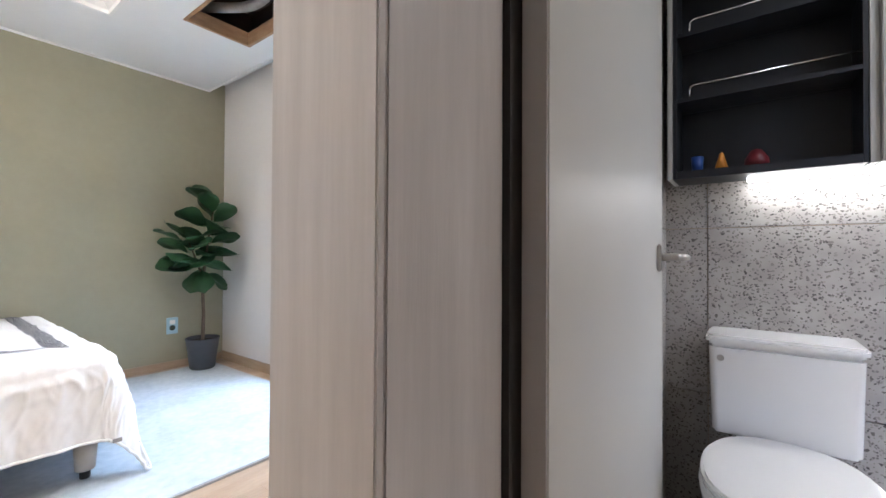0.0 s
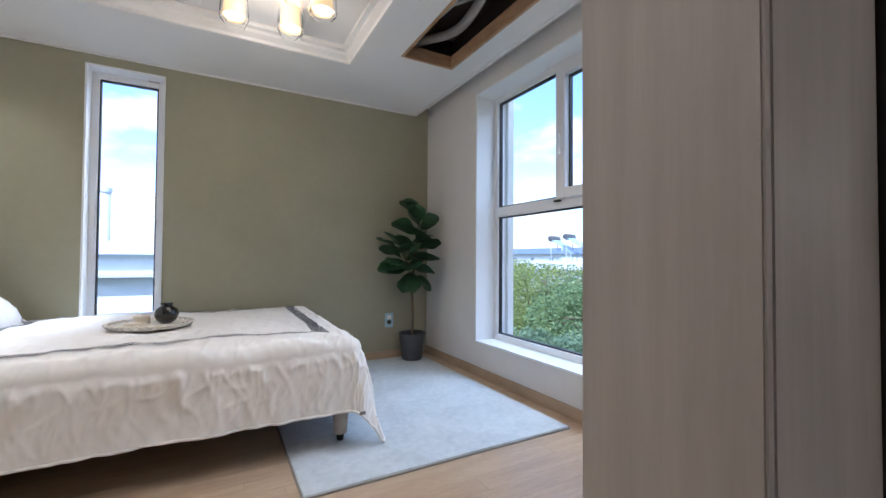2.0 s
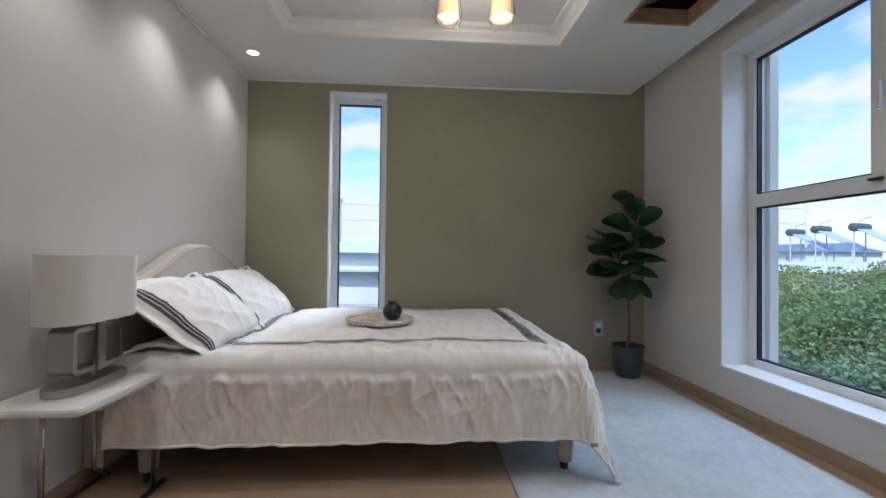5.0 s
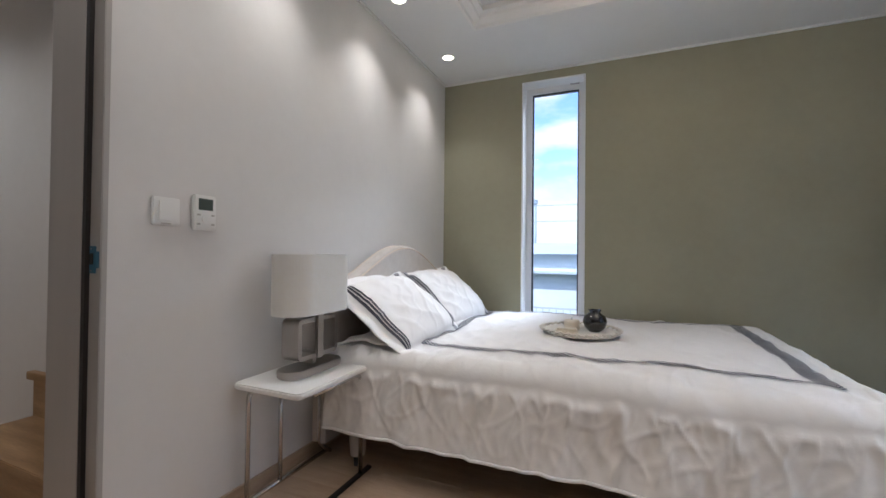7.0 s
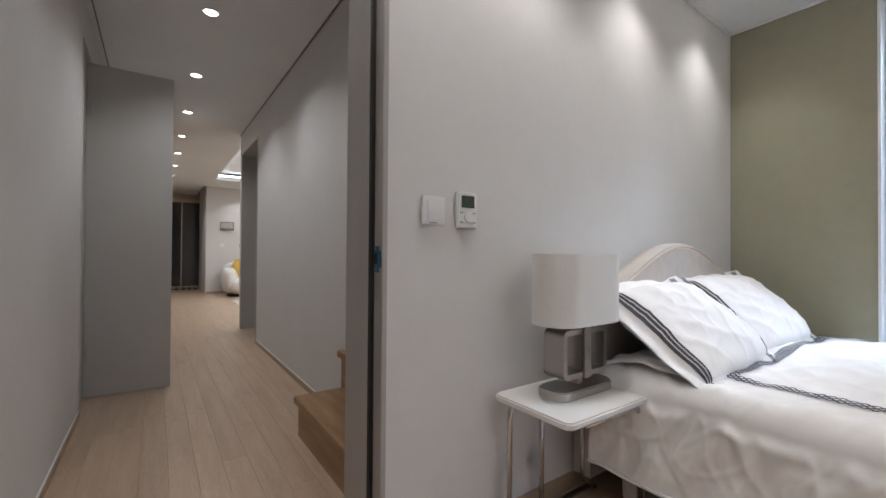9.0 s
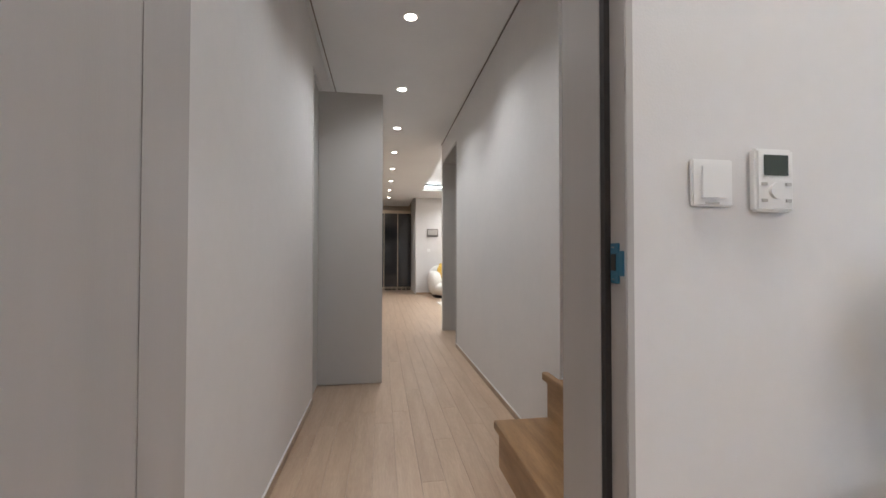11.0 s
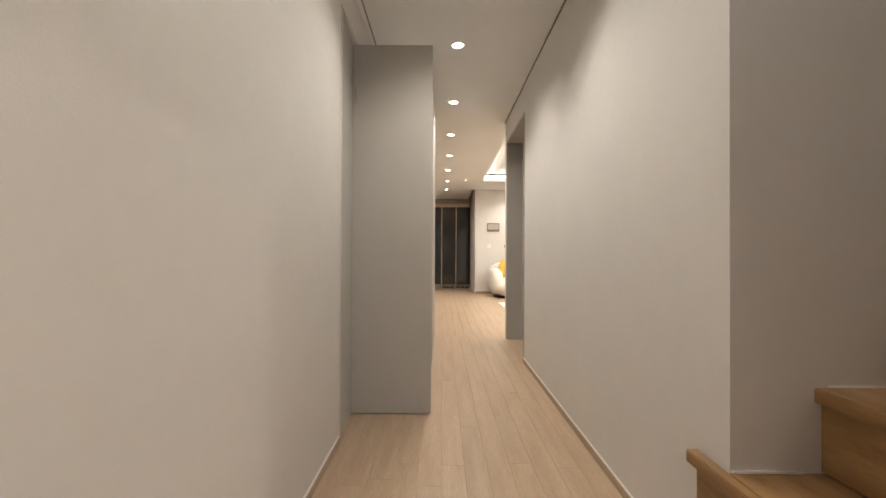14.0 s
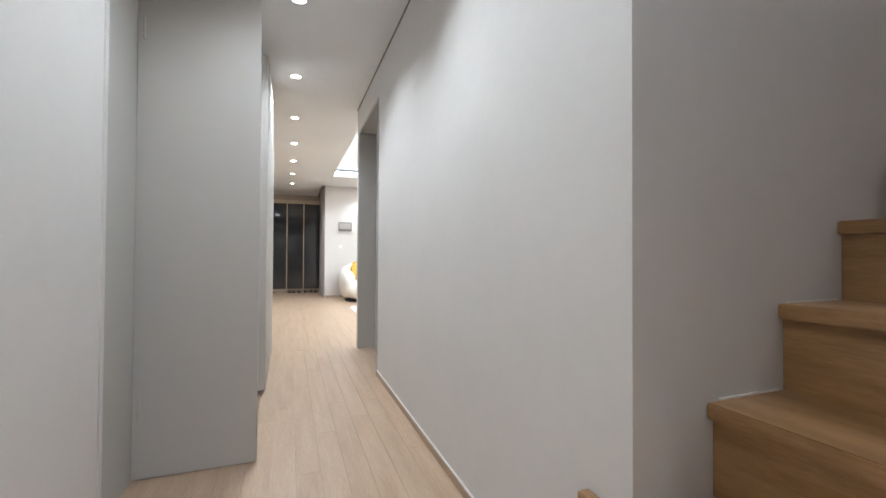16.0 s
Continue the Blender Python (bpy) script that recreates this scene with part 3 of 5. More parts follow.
XF = HX + 0.008
jf = jamb("door_frame_bedroom", [
    (HXB - 0.008, HX - 0.062, DY1, DY1 + 0.029, 0, DOORTOP), (HX - 0.046, XF, DY1 + 0.012, DY1 + 0.029, 0, DOORTOP),
    (HXB - 0.008, HX - 0.062, DY0 - 0.029, DY0, 0, DOORTOP), (HX - 0.0335, XF, DY0 - 0.029, DY0 - 0.012, 0, DOORTOP),
    (HXB - 0.008, XF, DY0 - 0.029, DY1 + 0.029, DOORTOP, DOORTOP + 0.029)], "greige bedroom door frame with black seals",
    [(HX - 0.062, HX - 0.046, DY1 + 0.001, DY1 + 0.028, 0, DOORTOP), (HX - 0.062, HX - 0.034, DY0 - 0.028, DY0 - 0.011, 0, DOORTOP)])
plate = part("strike_plate", box(HX - 0.04, HX - 0.012, DY1 + 0.0085, DY1 + 0.0118, 0.905, 0.983, 0.001), M_BLUEMETAL, jf, "blue film covered strike plate")
part("strike_lip", box(HX - 0.013, HX + 0.003, DY1 + 0.0085, DY1 + 0.0118, 0.92, 0.968, 0.001), M_BLUEMETAL, jf, "blue film covered strike plate lip")
# solid black block painting the shade of an open latch hole
part("latch_hole_shade", box(HX - 0.034, HX - 0.02, DY1 + 0.006, DY1 + 0.0084, 0.93, 0.962), M_GASKET, plate)
part("screw", lathe([(0, 0), (0.003, 0), (0.003, 0.002), (0, 0.002)], (HX - 0.027, DY1 + 0.007, 0.912), 10), M_CHROME, plate)
part("screw", lathe([(0, 0), (0.003, 0), (0.003, 0.002), (0, 0.002)], (HX - 0.027, DY1 + 0.007, 0.974), 10), M_CHROME, plate)
jamb("door_frame_side_room", [(-4.955, -4.94, RY - 0.008, RY + 0.17, 0, 2.19), (-5.925, -5.895, RY - 0.006, RY + 0.17, 0, 2.175), (-5.895, -4.955, RY - 0.006, RY + 0.17, 2.175, 2.205)], "grey frame of the open doorway in the corridor", [], M_CABGREY)
structure("door_side_room", [(-5.89, -5.85, RY + 0.172, RY + 0.98, 0.01, 2.17)], M_CABGREY, "grey door leaf standing open into the side room")
# bathroom door frame: broad wood-grained face, rebate and black seal
jamb("door_frame_bathroom", [
    (BX - 0.012, BX - 0.001, BY1, 0.789, 0, 2.16), (BX - 0.0005, 0.674, BY1, BY1 + 0.034, 0, 2.10),
    (BX - 0.012, 0.668, BY0 - 0.029, BY0, 0, 2.10), (BX - 0.012, BX - 0.001, BY0 - 0.17, BY0 - 0.0295, 0, 2.16), (BX - 0.012, 0.668, BY0 - 0.029, BY1 + 0.034, 2.10, 2.129)],
    "taupe wood-grained bathroom door frame", [(0.675, 0.722, BY1 - 0.009, BY1 + 0.034, 0, 2.1)], M_FRAME)
structure("wall_corner_cap", [(BX - 0.001, BX + 0.03, 0.7885, 0.791, 0, 2.3)], M_FRAME, "taupe wood-grained corner return")
bd = thing("bathroom_door", (0.705, 0.60, 0), "satin ivory bathroom door standing open against the wall", "door")
part("door_leaf", box(0.705, 1.55, 0.583, 0.618, 0.012, 2.09, 0.002), M_LEAFDOOR, bd)
part("door_edge", box(0.7005, 0.7045, 0.584, 0.617, 0.012, 2.09), M_FRAME2, bd, "taupe hinge edge")
rose = part("rose", box(1.455, 1.492, 0.572, 0.5825, 0.915, 0.99, 0.004), M_NICKEL, bd, "brushed nickel rose")
part("lever", tube(bent([(1.474, 0.572, 0.955), (1.474, 0.525, 0.955), (1.55, 0.522, 0.953)], 0.02), 0.010), M_NICKEL, rose, "brushed nickel lever", True)

bdl = thing("bedroom_door", (HX - 0.03, DY0, 0), "greige bedroom door standing wide open into the room", "door")
part("door_leaf", box(HX - 0.030, HX + 0.81, DY0 - 0.010, DY0 + 0.016, 0.012, DOORTOP - 0.006, 0.002), M_FRAME2, bdl)
rs = part("rose", box(HX + 0.73, HX + 0.77, DY0 + 0.0165, DY0 + 0.026, 0.90, 1.01, 0.003), M_NICKEL, bdl, "brushed nickel rose")
part("lever", tube(bent([(HX + 0.75, DY0 + 0.026, 0.955), (HX + 0.75, DY0 + 0.06, 0.955), (HX + 0.65, DY0 + 0.062, 0.955)], 0.02), 0.009), M_NICKEL, rs, "brushed nickel lever", True)

# ---- bedroom: bed ----
BX0, BX1, BYN, BYF, BZ = -1.27, 0.80, 2.56, 4.12, 0.525   # head, foot, near and far edges, top


def fold(a, seed):
    return noise.noise(Vector((a * 5.0, seed, 0.3))) * 0.55 + noise.noise(Vector((a * 12.0, seed + 7, 0.3))) * 0.32 + noise.noise(Vector((a * 31.0, seed + 3, 0.3))) * 0.06


def crease(u, v, seed):
    """Sharp-crested wrinkles: 1 on a crest, 0 between."""
    return max(0.0, 1 - 3.2 * abs(noise.noise(Vector((u, v, seed))))) ** 1.6


def cloth(s, t):
    """Where the cloth lies: s along the bed, t across it; past an edge it hangs down."""
    ex, ey = max(0.0, s - (BX1 - 0.06)), max(0.0, (BYN + 0.06) - t)
    fy = max(0.0, t - (BYF - 0.06))
    x, y = min(s, BX1 - 0.06), min(max(t, BYN + 0.06), BYF - 0.06)
    ey2 = ey if ey else fy
    sy = -1 if ey else 1
    d = math.hypot(ex, ey2)
    top = 0.016 * noise.noise(Vector((s * 2.4, t * 2.4, 1.0))) + 0.022 * (0.2 - abs(noise.noise(Vector((s * 6 + t * 3, t * 3.5, 4.0))))) + 0.006 * noise.noise(Vector((s * 21, t * 9, 4.0)))
    near = math.exp(-(max(0.0, t - BYN - 0.06) / 0.16) ** 2) + 0.7 * math.exp(-(max(0.0, BX1 - 0.06 - s) / 0.15) ** 2)
    top += near * (0.005 * crease(s * 7.5 + t * 2, t * 2.0, 11.0) + 0.004 * crease(s * 15 - t * 4, t * 5, 13.0)) + 0.004 * crease(s * 3.1 + t, t * 3.4 - s, 17.0)
    edge = 0.02 * math.exp(-((s - BX1) ** 2) / 0.03)
    if d < 1e-6:
        return Vector((x, y, BZ + 0.018 + top - edge * 0.3))
    r = 0.075
    ang = min(d / r, math.pi / 2)
    out, down = r * math.sin(ang), r * (1 - math.cos(ang))
    rest = max(0.0, d - r * math.pi / 2)
    dx, dy = ex / d, sy * ey2 / d
    along = s * 1.0 if abs(dy) > abs(dx) else t
    corner = min(dx, abs(dy)) * 2
    w = min(1.0, rest / 0.16)
    f = fold(along, 2.0 + 3 * (abs(dy) > abs(dx))) * 0.026 * w + 0.14 * rest * corner + 0.014 * w * noise.noise(Vector((along * 8.0 + rest * 5.0, rest * 3.0, 6.0))) + 0.022 * w * (0.2 - abs(noise.noise(Vector((along * 9.0 + rest * 5.0, rest * 2.5, 9.0))))) + 0.003 * w * noise.noise(Vector((along * 26.0 - rest * 9.0, rest * 4.0, 9.0)))
    w2 = min(1.0, rest / 0.03) * (1 - 0.92 * min(1.0, rest / 0.32))
    wa = along + 0.07 * noise.noise(Vector((along * 3.0, rest * 6.0, 21.0)))
    f += w2 * (0.012 * crease(wa * 6.5 + 1.6 * rest, rest * 2.2, 11.0) + 0.009 * crease(wa * 13 - 4.0 * rest, rest * 3.2, 13.0) + 0.005 * crease(wa * 25 + 4 * rest, rest * 5.0, 15.0) + 0.007 * crease(wa * 9 + 7 * rest, rest * 9.0 - wa * 2, 19.0))
    out += 0.10 * rest + f
    down += rest * 0.985
    z = BZ + 0.018 + top * (1 - w) - down
    return Vector((x + dx * out - dy * 0.012 * w * fold(along, 9), y + dy * out, max(z, 0.018)))


def lifted(fn, s, t, h):
    e = 0.01
    p = fn(s, t)
    nrm = (fn(s + e, t) - fn(s - e, t)).cross(fn(s, t + e) - fn(s, t - e))
    return p + nrm.normalized() * h


bed = thing("bed", (BX0, 3.34, 0), "upholstered double bed with camel-back headboard and white duvet", "bed")
hb = []
for k in range(41):
    u = k / 40
    y = 2.60 + 1.56 * u
    a = min(u, 1 - u)
    hb.append((y, 0.80 + 0.222 * (0.5 - 0.5 * math.cos(math.pi * min(1, a / 0.49))) - 0.05 * max(0, 0.06 - a) / 0.06))


def headboard():
    bm = bmesh.new()
    cols = []
    for y, z in hb:
        cols.append([bm.verts.new((x, y, zz)) for x, zz in ((HX + 0.014, 0.07), (HX + 0.09, 0.07), (HX + 0.095, z - 0.03), (HX + 0.085, z - 0.008), (HX + 0.06, z), (HX + 0.03, z), (HX + 0.014, z - 0.01))])
    for a, b in zip(cols, cols[1:]):
        for i in range(7):
            bm.faces.new((a[i], a[(i + 1) % 7], b[(i + 1) % 7], b[i]))
    bm.faces.new(cols[0])
    bm.faces.new(cols[-1][::-1])
    bmesh.ops.recalc_face_normals(bm, faces=bm.faces)
    return bm


head = part("headboard", headboard(), M_HEAD, bed, "greige fabric camel-back headboard")
part("piping", tube([(HX + 0.093, y, z - 0.018) for y, z in hb], 0.0042, 8), M_PIPE, head, "beige piping", True)
part("piping", tube([(HX + 0.02, y, z - 0.004) for y, z in hb], 0.0042, 8), M_PIPE, head, "beige piping", True)
part("base", box(HX + 0.10, BX1 - 0.04, BYN + 0.05, BYF - 0.04, 0.165, 0.30, 0.02), M_HEAD, bed, "greige upholstered base")
part("mattress", box(HX + 0.11, BX1 - 0.03, BYN + 0.03, BYF - 0.03, 0.301, BZ, 0.05), M_DUVET, bed, "white mattress")
for lx, ly in ((BX1 - 0.09, BYN + 0.06), (BX1 - 0.09, BYF - 0.1), (-1.1, BYN + 0.06), (-1.1, BYF - 0.1)):
    leg = part("leg", lathe([(0, 0.05), (0.034, 0.05), (0.042, 0.165), (0, 0.165)], (lx, ly, 0), 16), M_HEAD, bed, "tapered fabric-wrapped leg", True)
    part("foot", lathe([(0, 0), (0.017, 0), (0.02, 0.05), (0, 0.05)], (lx, ly, 0), 14), M_DARKFOOT, leg, "black plastic foot", True)

duvet = thing("duvet", (-0.1, 3.34, BZ), "white cotton duvet with charcoal lattice border, hanging over the bed", "bedding")
S0, S1, T0, T1 = -1.22, 1.17, 2.22, 4.16
bm = sheet(cloth, 360, 230, S0, S1, T0, T1)
cv = part("cover", bm, M_DUVET, duvet, "", True)
sol = cv.modifiers.new("thickness", "SOLIDIFY")
sol.thickness, sol.offset = 0.012, -1
hem = [lifted(cloth, S0 + (S1 - S0) * k / 140, T0, 0.004) for k in range(141)] + [lifted(cloth, S1, T0 + (T1 - T0) * k / 90, 0.004) for k in range(1, 91)]
part("hem", tube(hem, 0.0065, 6), M_DUVET, duvet, "stitched white hem", True)
part("label_tab", box(0.755, 0.785, 2.434, 2.438, 0.19, 0.205), M_RUGEDGE, duvet)


def lattice(path_fn, length, width, cell, h=0.0025):
    """A band of small diamonds and edge lines; path_fn(a, b) gives a point a along and b across."""
    bm = bmesh.new()
    n = int(length / cell)

    def bar(p0, p1, w):
        d = ((p1[0] - p0[0]), (p1[1] - p0[1]))
        m = math.hypot(*d)
        o = (-d[1] / m * w / 2, d[0] / m * w / 2)
        q = [path_fn(p0[0] + o[0], p0[1] + o[1]), path_fn(p1[0] + o[0], p1[1] + o[1]), path_fn(p1[0] - o[0], p1[1] - o[1]), path_fn(p0[0] - o[0], p0[1] - o[1])]
        bm.faces.new([bm.verts.new(v) for v in q])

    rows = max(1, round(width / cell))
    for k in range(n):
        a = k * cell
        for j in range(rows):
            b0 = -width / 2 + j * width / rows
            b1 = b0 + width / rows
            bar((a, b0), (a + cell, b1), cell * 0.25)
            bar((a, b1), (a + cell, b0), cell * 0.25)
    return bm


def band(p0, p1, width, cell, fn=cloth, h=0.005):
    L = math.hypot(p1[0] - p0[0], p1[1] - p0[1])
    dx, dy = (p1[0] - p0[0]) / L, (p1[1] - p0[1]) / L
    return lattice(lambda a, b: lifted(fn, p0[0] + dx * a - dy * b, p0[1] + dy * a + dx * b, h), L, width, cell)


part("border", band((-0.92, 2.80), (0.70, 2.80), 0.046, 0.023), M_NAVY, duvet, "charcoal lattice embroidery")
part("border", band((0.655, 2.81), (0.655, 4.02), 0.07, 0.0175), M_NAVY, duvet, "broad charcoal lattice embroidery")
part("border", band((-0.86, 2.83), (-0.86, 3.98), 0.046, 0.023), M_NAVY, duvet, "charcoal lattice embroidery")
part("border", band((-0.92, 4.01), (0.70, 4.01), 0.036, 0.018), M_NAVY, duvet, "charcoal lattice embroidery")
under = sheet(lambda u, v: Vector((-1.22 + 0.34 * u, 2.60 + 0.42 * v, BZ + 0.024 + 0.035 * math.sin(u * 3.1) * (1 - 0.4 * v) + 0.02 * noise.noise(Vector((u * 4, v * 5, 2))))), 24, 30)
us = tagged(part("folded_sheet", under, M_DUVET, None, "crumpled white bed sheet folded at the head", True), category="bedding")
m = us.modifiers.new("thickness", "SOLIDIFY")
m.thickness = 0.012


def pillow(m):
    """A flanged pillow lying in its own x (width), y (height) plane."""
    th = thing("pillow", (0, 0, 0), "white cotton pillow with triple charcoal stripes, leaning on the headboard", "pillow", "pillows on the bed")
    W, H, T, F = 0.33, 0.225, 0.085, 0.055

    def surf(u, v, side):
        au, av = min(abs(u) / W, 1.0), min(abs(v) / H, 1.0)
        b = (max(0.0, 1 - au ** 3.2) * max(0.0, 1 - av ** 3.2)) ** 0.55
        pinch = 1 - 0.05 * av ** 2 * au ** 2
        wr = 0.0045 * (crease(u * 5 + v * 3, v * 4, 3.0 + side) + 0.7 * crease(u * 9 - v * 6, v * 8 + u * 2, 8.0 + side)) + 0.006 * noise.noise(Vector((u * 9, v * 9, side))) + 0.012 * noise.noise(Vector((u * 3.5 + 5, v * 3.5, side * 3)))
        wave = 0.022 * noise.noise(Vector((u * 7, v * 7, 5.0))) * (1 if au >= 1 or av >= 1 else 0.3)
        return Vector((u * pinch, v * pinch, side * (T * b + 0.003) + wr * b * 2 + wave))

    for side in (1, -1):
        bm = sheet(lambda u, v: surf(u, v, side), 96, 70, -W - F, W + F, -H - F, H + F)
        if side < 0:
            bmesh.ops.reverse_faces(bm, faces=bm.faces)
        part("cover", bm, M_DUVET, th, "", True)
    for sx in (-1, 1):
        for o in (0.0, 0.014, 0.028):
            c = sx * (W - 0.012 - o)
            bm = sheet(lambda u, v: surf(u, v, 1) + Vector((0, 0, 0.0035)), 2, 60, c - 0.0045, c + 0.0045, -H - F * 0.8, H + F * 0.8)
            part("stripe", bm, M_NAVY, th, "charcoal embroidered stripe", True)
    th.matrix_world = m
    return th


def leaning(cx, cy, cz, lean, yaw, roll=0):
    return Matrix.Translation((cx, cy, cz)) @ Matrix.Rotation(radians(yaw), 4, "Z") @ Matrix.Rotation(radians(lean), 4, "Y") @ Matrix.Rotation(radians(roll), 4, "X") @ Matrix(((0, -1, 0, 0), (1, 0, 0, 0), (0, 0, 1, 0), (0, 0, 0, 1)))


pl = pillow(leaning(-1.05, 2.94, 0.672, 38, 3, 2))
copy_thing(pl, leaning(-1.08, 3.64, 0.68, 42, -2, 1))

# tray with vase and bath things on the bed
TZ = BZ + 0.03
tray = thing("tray", (-0.19, 3.36, TZ), "round bleached rattan tray lying on the duvet", "tray")
part("base", lathe([(0, 0), (0.19, 0), (0.205, 0.008), (0.19, 0.012), (0, 0.010)], (-0.19, 3.36, TZ), 40), M_RATTAN, tray, "", True)
loops = []
for k in range(30):
    a = 2 * math.pi * k / 30
    loops += [(-0.19 + (0.200 + 0.012 * math.sin(8 * q)) * math.cos(a + q * 0.2), 3.36 + (0.200 + 0.012 * math.sin(8 * q)) * math.sin(a + q * 0.2), TZ + 0.014 + 0.010 * math.sin(q * math.pi)) for q in (0, 0.25, 0.5, 0.75)]
part("rim", tube(loops, 0.006, 6, close=True), M_RATTAN, tray, "looped woven rim", True)
vz = TZ + 0.011
vase = thing("vase", (-0.115, 3.36, vz), "small glossy black round vase on the tray", "vase")
part("body", lathe([(0, 0), (0.028, 0), (0.052, 0.022), (0.062, 0.052), (0.054, 0.082), (0.03, 0.099), (0.026, 0.104), (0.034, 0.116), (0.030, 0.116), (0.021, 0.104), (0, 0.06)], (-0.115, 3.36, vz), 32), M_BLACKGLOSS, vase, "", True)
cd = thing("candle", (-0.235, 3.39, vz), "ribbed cream wax candle on the tray", "candle")
part("wax", lathe([(0, 0), (0.04, 0), (0.043, 0.006), (0.04, 0.014), (0.043, 0.022), (0.04, 0.030), (0.043, 0.038), (0.04, 0.046), (0.036, 0.05), (0, 0.05)], (-0.235, 3.39, vz), 28), M_CANDLE, cd, "", True)
part("wick", tube([(-0.235, 3.39, vz + 0.049), (-0.235, 3.391, vz + 0.062)], 0.0015, 6), M_DARKFOOT, cd)
tw = thing("folded_cloth", (-0.25, 3.27, vz), "small folded cream cloth on the tray", "cloth")
part("fold", box(-0.31, -0.19, 3.235, 3.305, vz, vz + 0.012, 0.004), M_CANDLE, tw)
part("fold", box(-0.30, -0.195, 3.24, 3.30, vz + 0.0125, vz + 0.024, 0.004), M_CANDLE, tw)

# ---- rug ----
rug = thing("rug", (1.17, 3.2, 0), "pale blue-grey low-pile rug with a dark bound edge", "rug")
part("carpet", prism(rounded(1.17, 3.145, 1.44, 1.93, 0.012), 0.002, 0.013, 0.003), M_RUG, rug)
part("binding", prism(rounded(1.17, 3.145, 1.456, 1.946, 0.016), 0.0005, 0.007), M_RUGEDGE, rug, "dark bound edge")

# ---- bedside table and lamp ----
tb = thing("side_table", (-1.17, 2.39, 0), "white side table on bent chrome tube legs", "side table")
part("tabletop", prism(rounded(-1.172, 2.385, 0.325, 0.50, 0.03), 0.458, 0.480, 0.005), M_WHITE, tb, "white lacquered top")
part("leg_frame", tube(bent([(-1.30, 2.185, 0.012), (-1.30, 2.185, 0.447), (-1.30, 2.50, 0.447)], 0.055), 0.0095), M_CHROME, tb, "bent chrome tube", True)
part("leg_frame", tube(bent([(-1.035, 2.24, 0.447), (-1.035, 2.545, 0.447), (-1.035, 2.545, 0.012)], 0.055), 0.0095), M_CHROME, tb, "bent chrome tube", True)
part("leg_frame", tube([(-1.31, 2.36, 0.457), (-1.31, 2.36, 0.012)], 0.0095), M_CHROME, tb, "chrome tube", True)
part("leg_frame", tube(bent([(-1.305, 2.60, 0.457), (-1.305, 2.60, 0.06), (-1.285, 2.66, 0.012)], 0.03), 0.0095), M_CHROME, tb, "", True)
part("runner", tube([(-1.31, 2.17, 0.010), (-1.31, 2.66, 0.010)], 0.0095), M_CHROME, tb, "", True)
part("runner", box(-1.047, -1.023, 2.30, 2.62, 0.001, 0.014, 0.003), M_DARKFOOT, tb, "black floor runner")

LX, LYC, LZ = -1.185, 2.395, 0.4805
lp = thing("table_lamp", (LX, LYC, LZ), "table lamp with ivory oval shade and brushed nickel ring base", "table lamp")
part("base", prism(rounded(LX, LYC, 0.125, 0.32, 0.062, 10), LZ, LZ + 0.030, 0.004), M_NICKEL, lp, "brushed nickel oval plate")
part("neck", box(LX - 0.02, LX + 0.02, LYC - 0.013, LYC + 0.013, LZ + 0.03, LZ + 0.27, 0.003), M_NICKEL, lp, "brushed nickel stem")


def ring(cy, w, h, z0, dx, th, r):
    """An upright rounded rectangular hoop in the y-z plane."""
    bm = bmesh.new()
    out = rounded(cy, z0 + h / 2, w, h, r)
    inn = rounded(cy, z0 + h / 2, w - 2 * th, h - 2 * th, max(r - th, 0.004))
    L = [[bm.verts.new((LX + sx * dx, y, z)) for y, z in o] for sx in (-1, 1) for o in (out, inn)]
    n = len(out)
    for k in range(n):
        j = (k + 1) % n
        for a, b in ((0, 2), (3, 1), (1, 0), (2, 3)):
            bm.faces.new((L[a][k], L[a][j], L[b][j], L[b][k]))
    bmesh.ops.recalc_face_normals(bm, faces=bm.faces)
    return bm


part("hoop", ring(LYC - 0.064, 0.112, 0.165, LZ + 0.062, 0.042, 0.018, 0.024), M_NICKEL, lp, "brushed nickel hoop")
part("hoop", ring(LYC + 0.064, 0.112, 0.165, LZ + 0.062, 0.042, 0.018, 0.024), M_NICKEL, lp, "brushed nickel hoop")
part("front_strap", box(LX + 0.0425, LX + 0.050, LYC - 0.02, LYC + 0.02, LZ + 0.058, LZ + 0.236, 0.003), M_NICKEL, lp, "brushed nickel strap")
part("top_strap", box(LX - 0.044, LX + 0.050, LYC - 0.02, LYC + 0.02, LZ + 0.2365, LZ + 0.244, 0.003), M_NICKEL, lp, "brushed nickel strap")
part("collar", box(LX - 0.045, LX + 0.045, LYC - 0.03, LYC + 0.03, LZ + 0.075, LZ + 0.095, 0.003), M_NICKEL, lp)


def shell(outline_o, outline_i, z0, z1):
    bm = bmesh.new()
    n = len(outline_o)
    L = [[bm.verts.new((x, y, z)) for x, y in o] for o, z in ((outline_o, z0), (outline_o, z1), (outline_i, z1), (outline_i, z0))]
    for k in range(n):
        j = (k + 1) % n
        for a in range(4):
            bm.faces.new((L[a][k], L[a][j], L[(a + 1) % 4][j], L[(a + 1) % 4][k]))
    bmesh.ops.recalc_face_normals(bm, faces=bm.faces)
    return bm


shade = part("shade", shell(rounded(LX, LYC, 0.18, 0.365, 0.088, 12), rounded(LX, LYC, 0.174, 0.359, 0.085, 12), 0.725, 0.963), M_SHADE, lp, "ivory fabric oval shade")
part("top_diffuser", prism(rounded(LX, LYC, 0.172, 0.357, 0.084, 10), 0.93, 0.934), M_SHADE, lp)
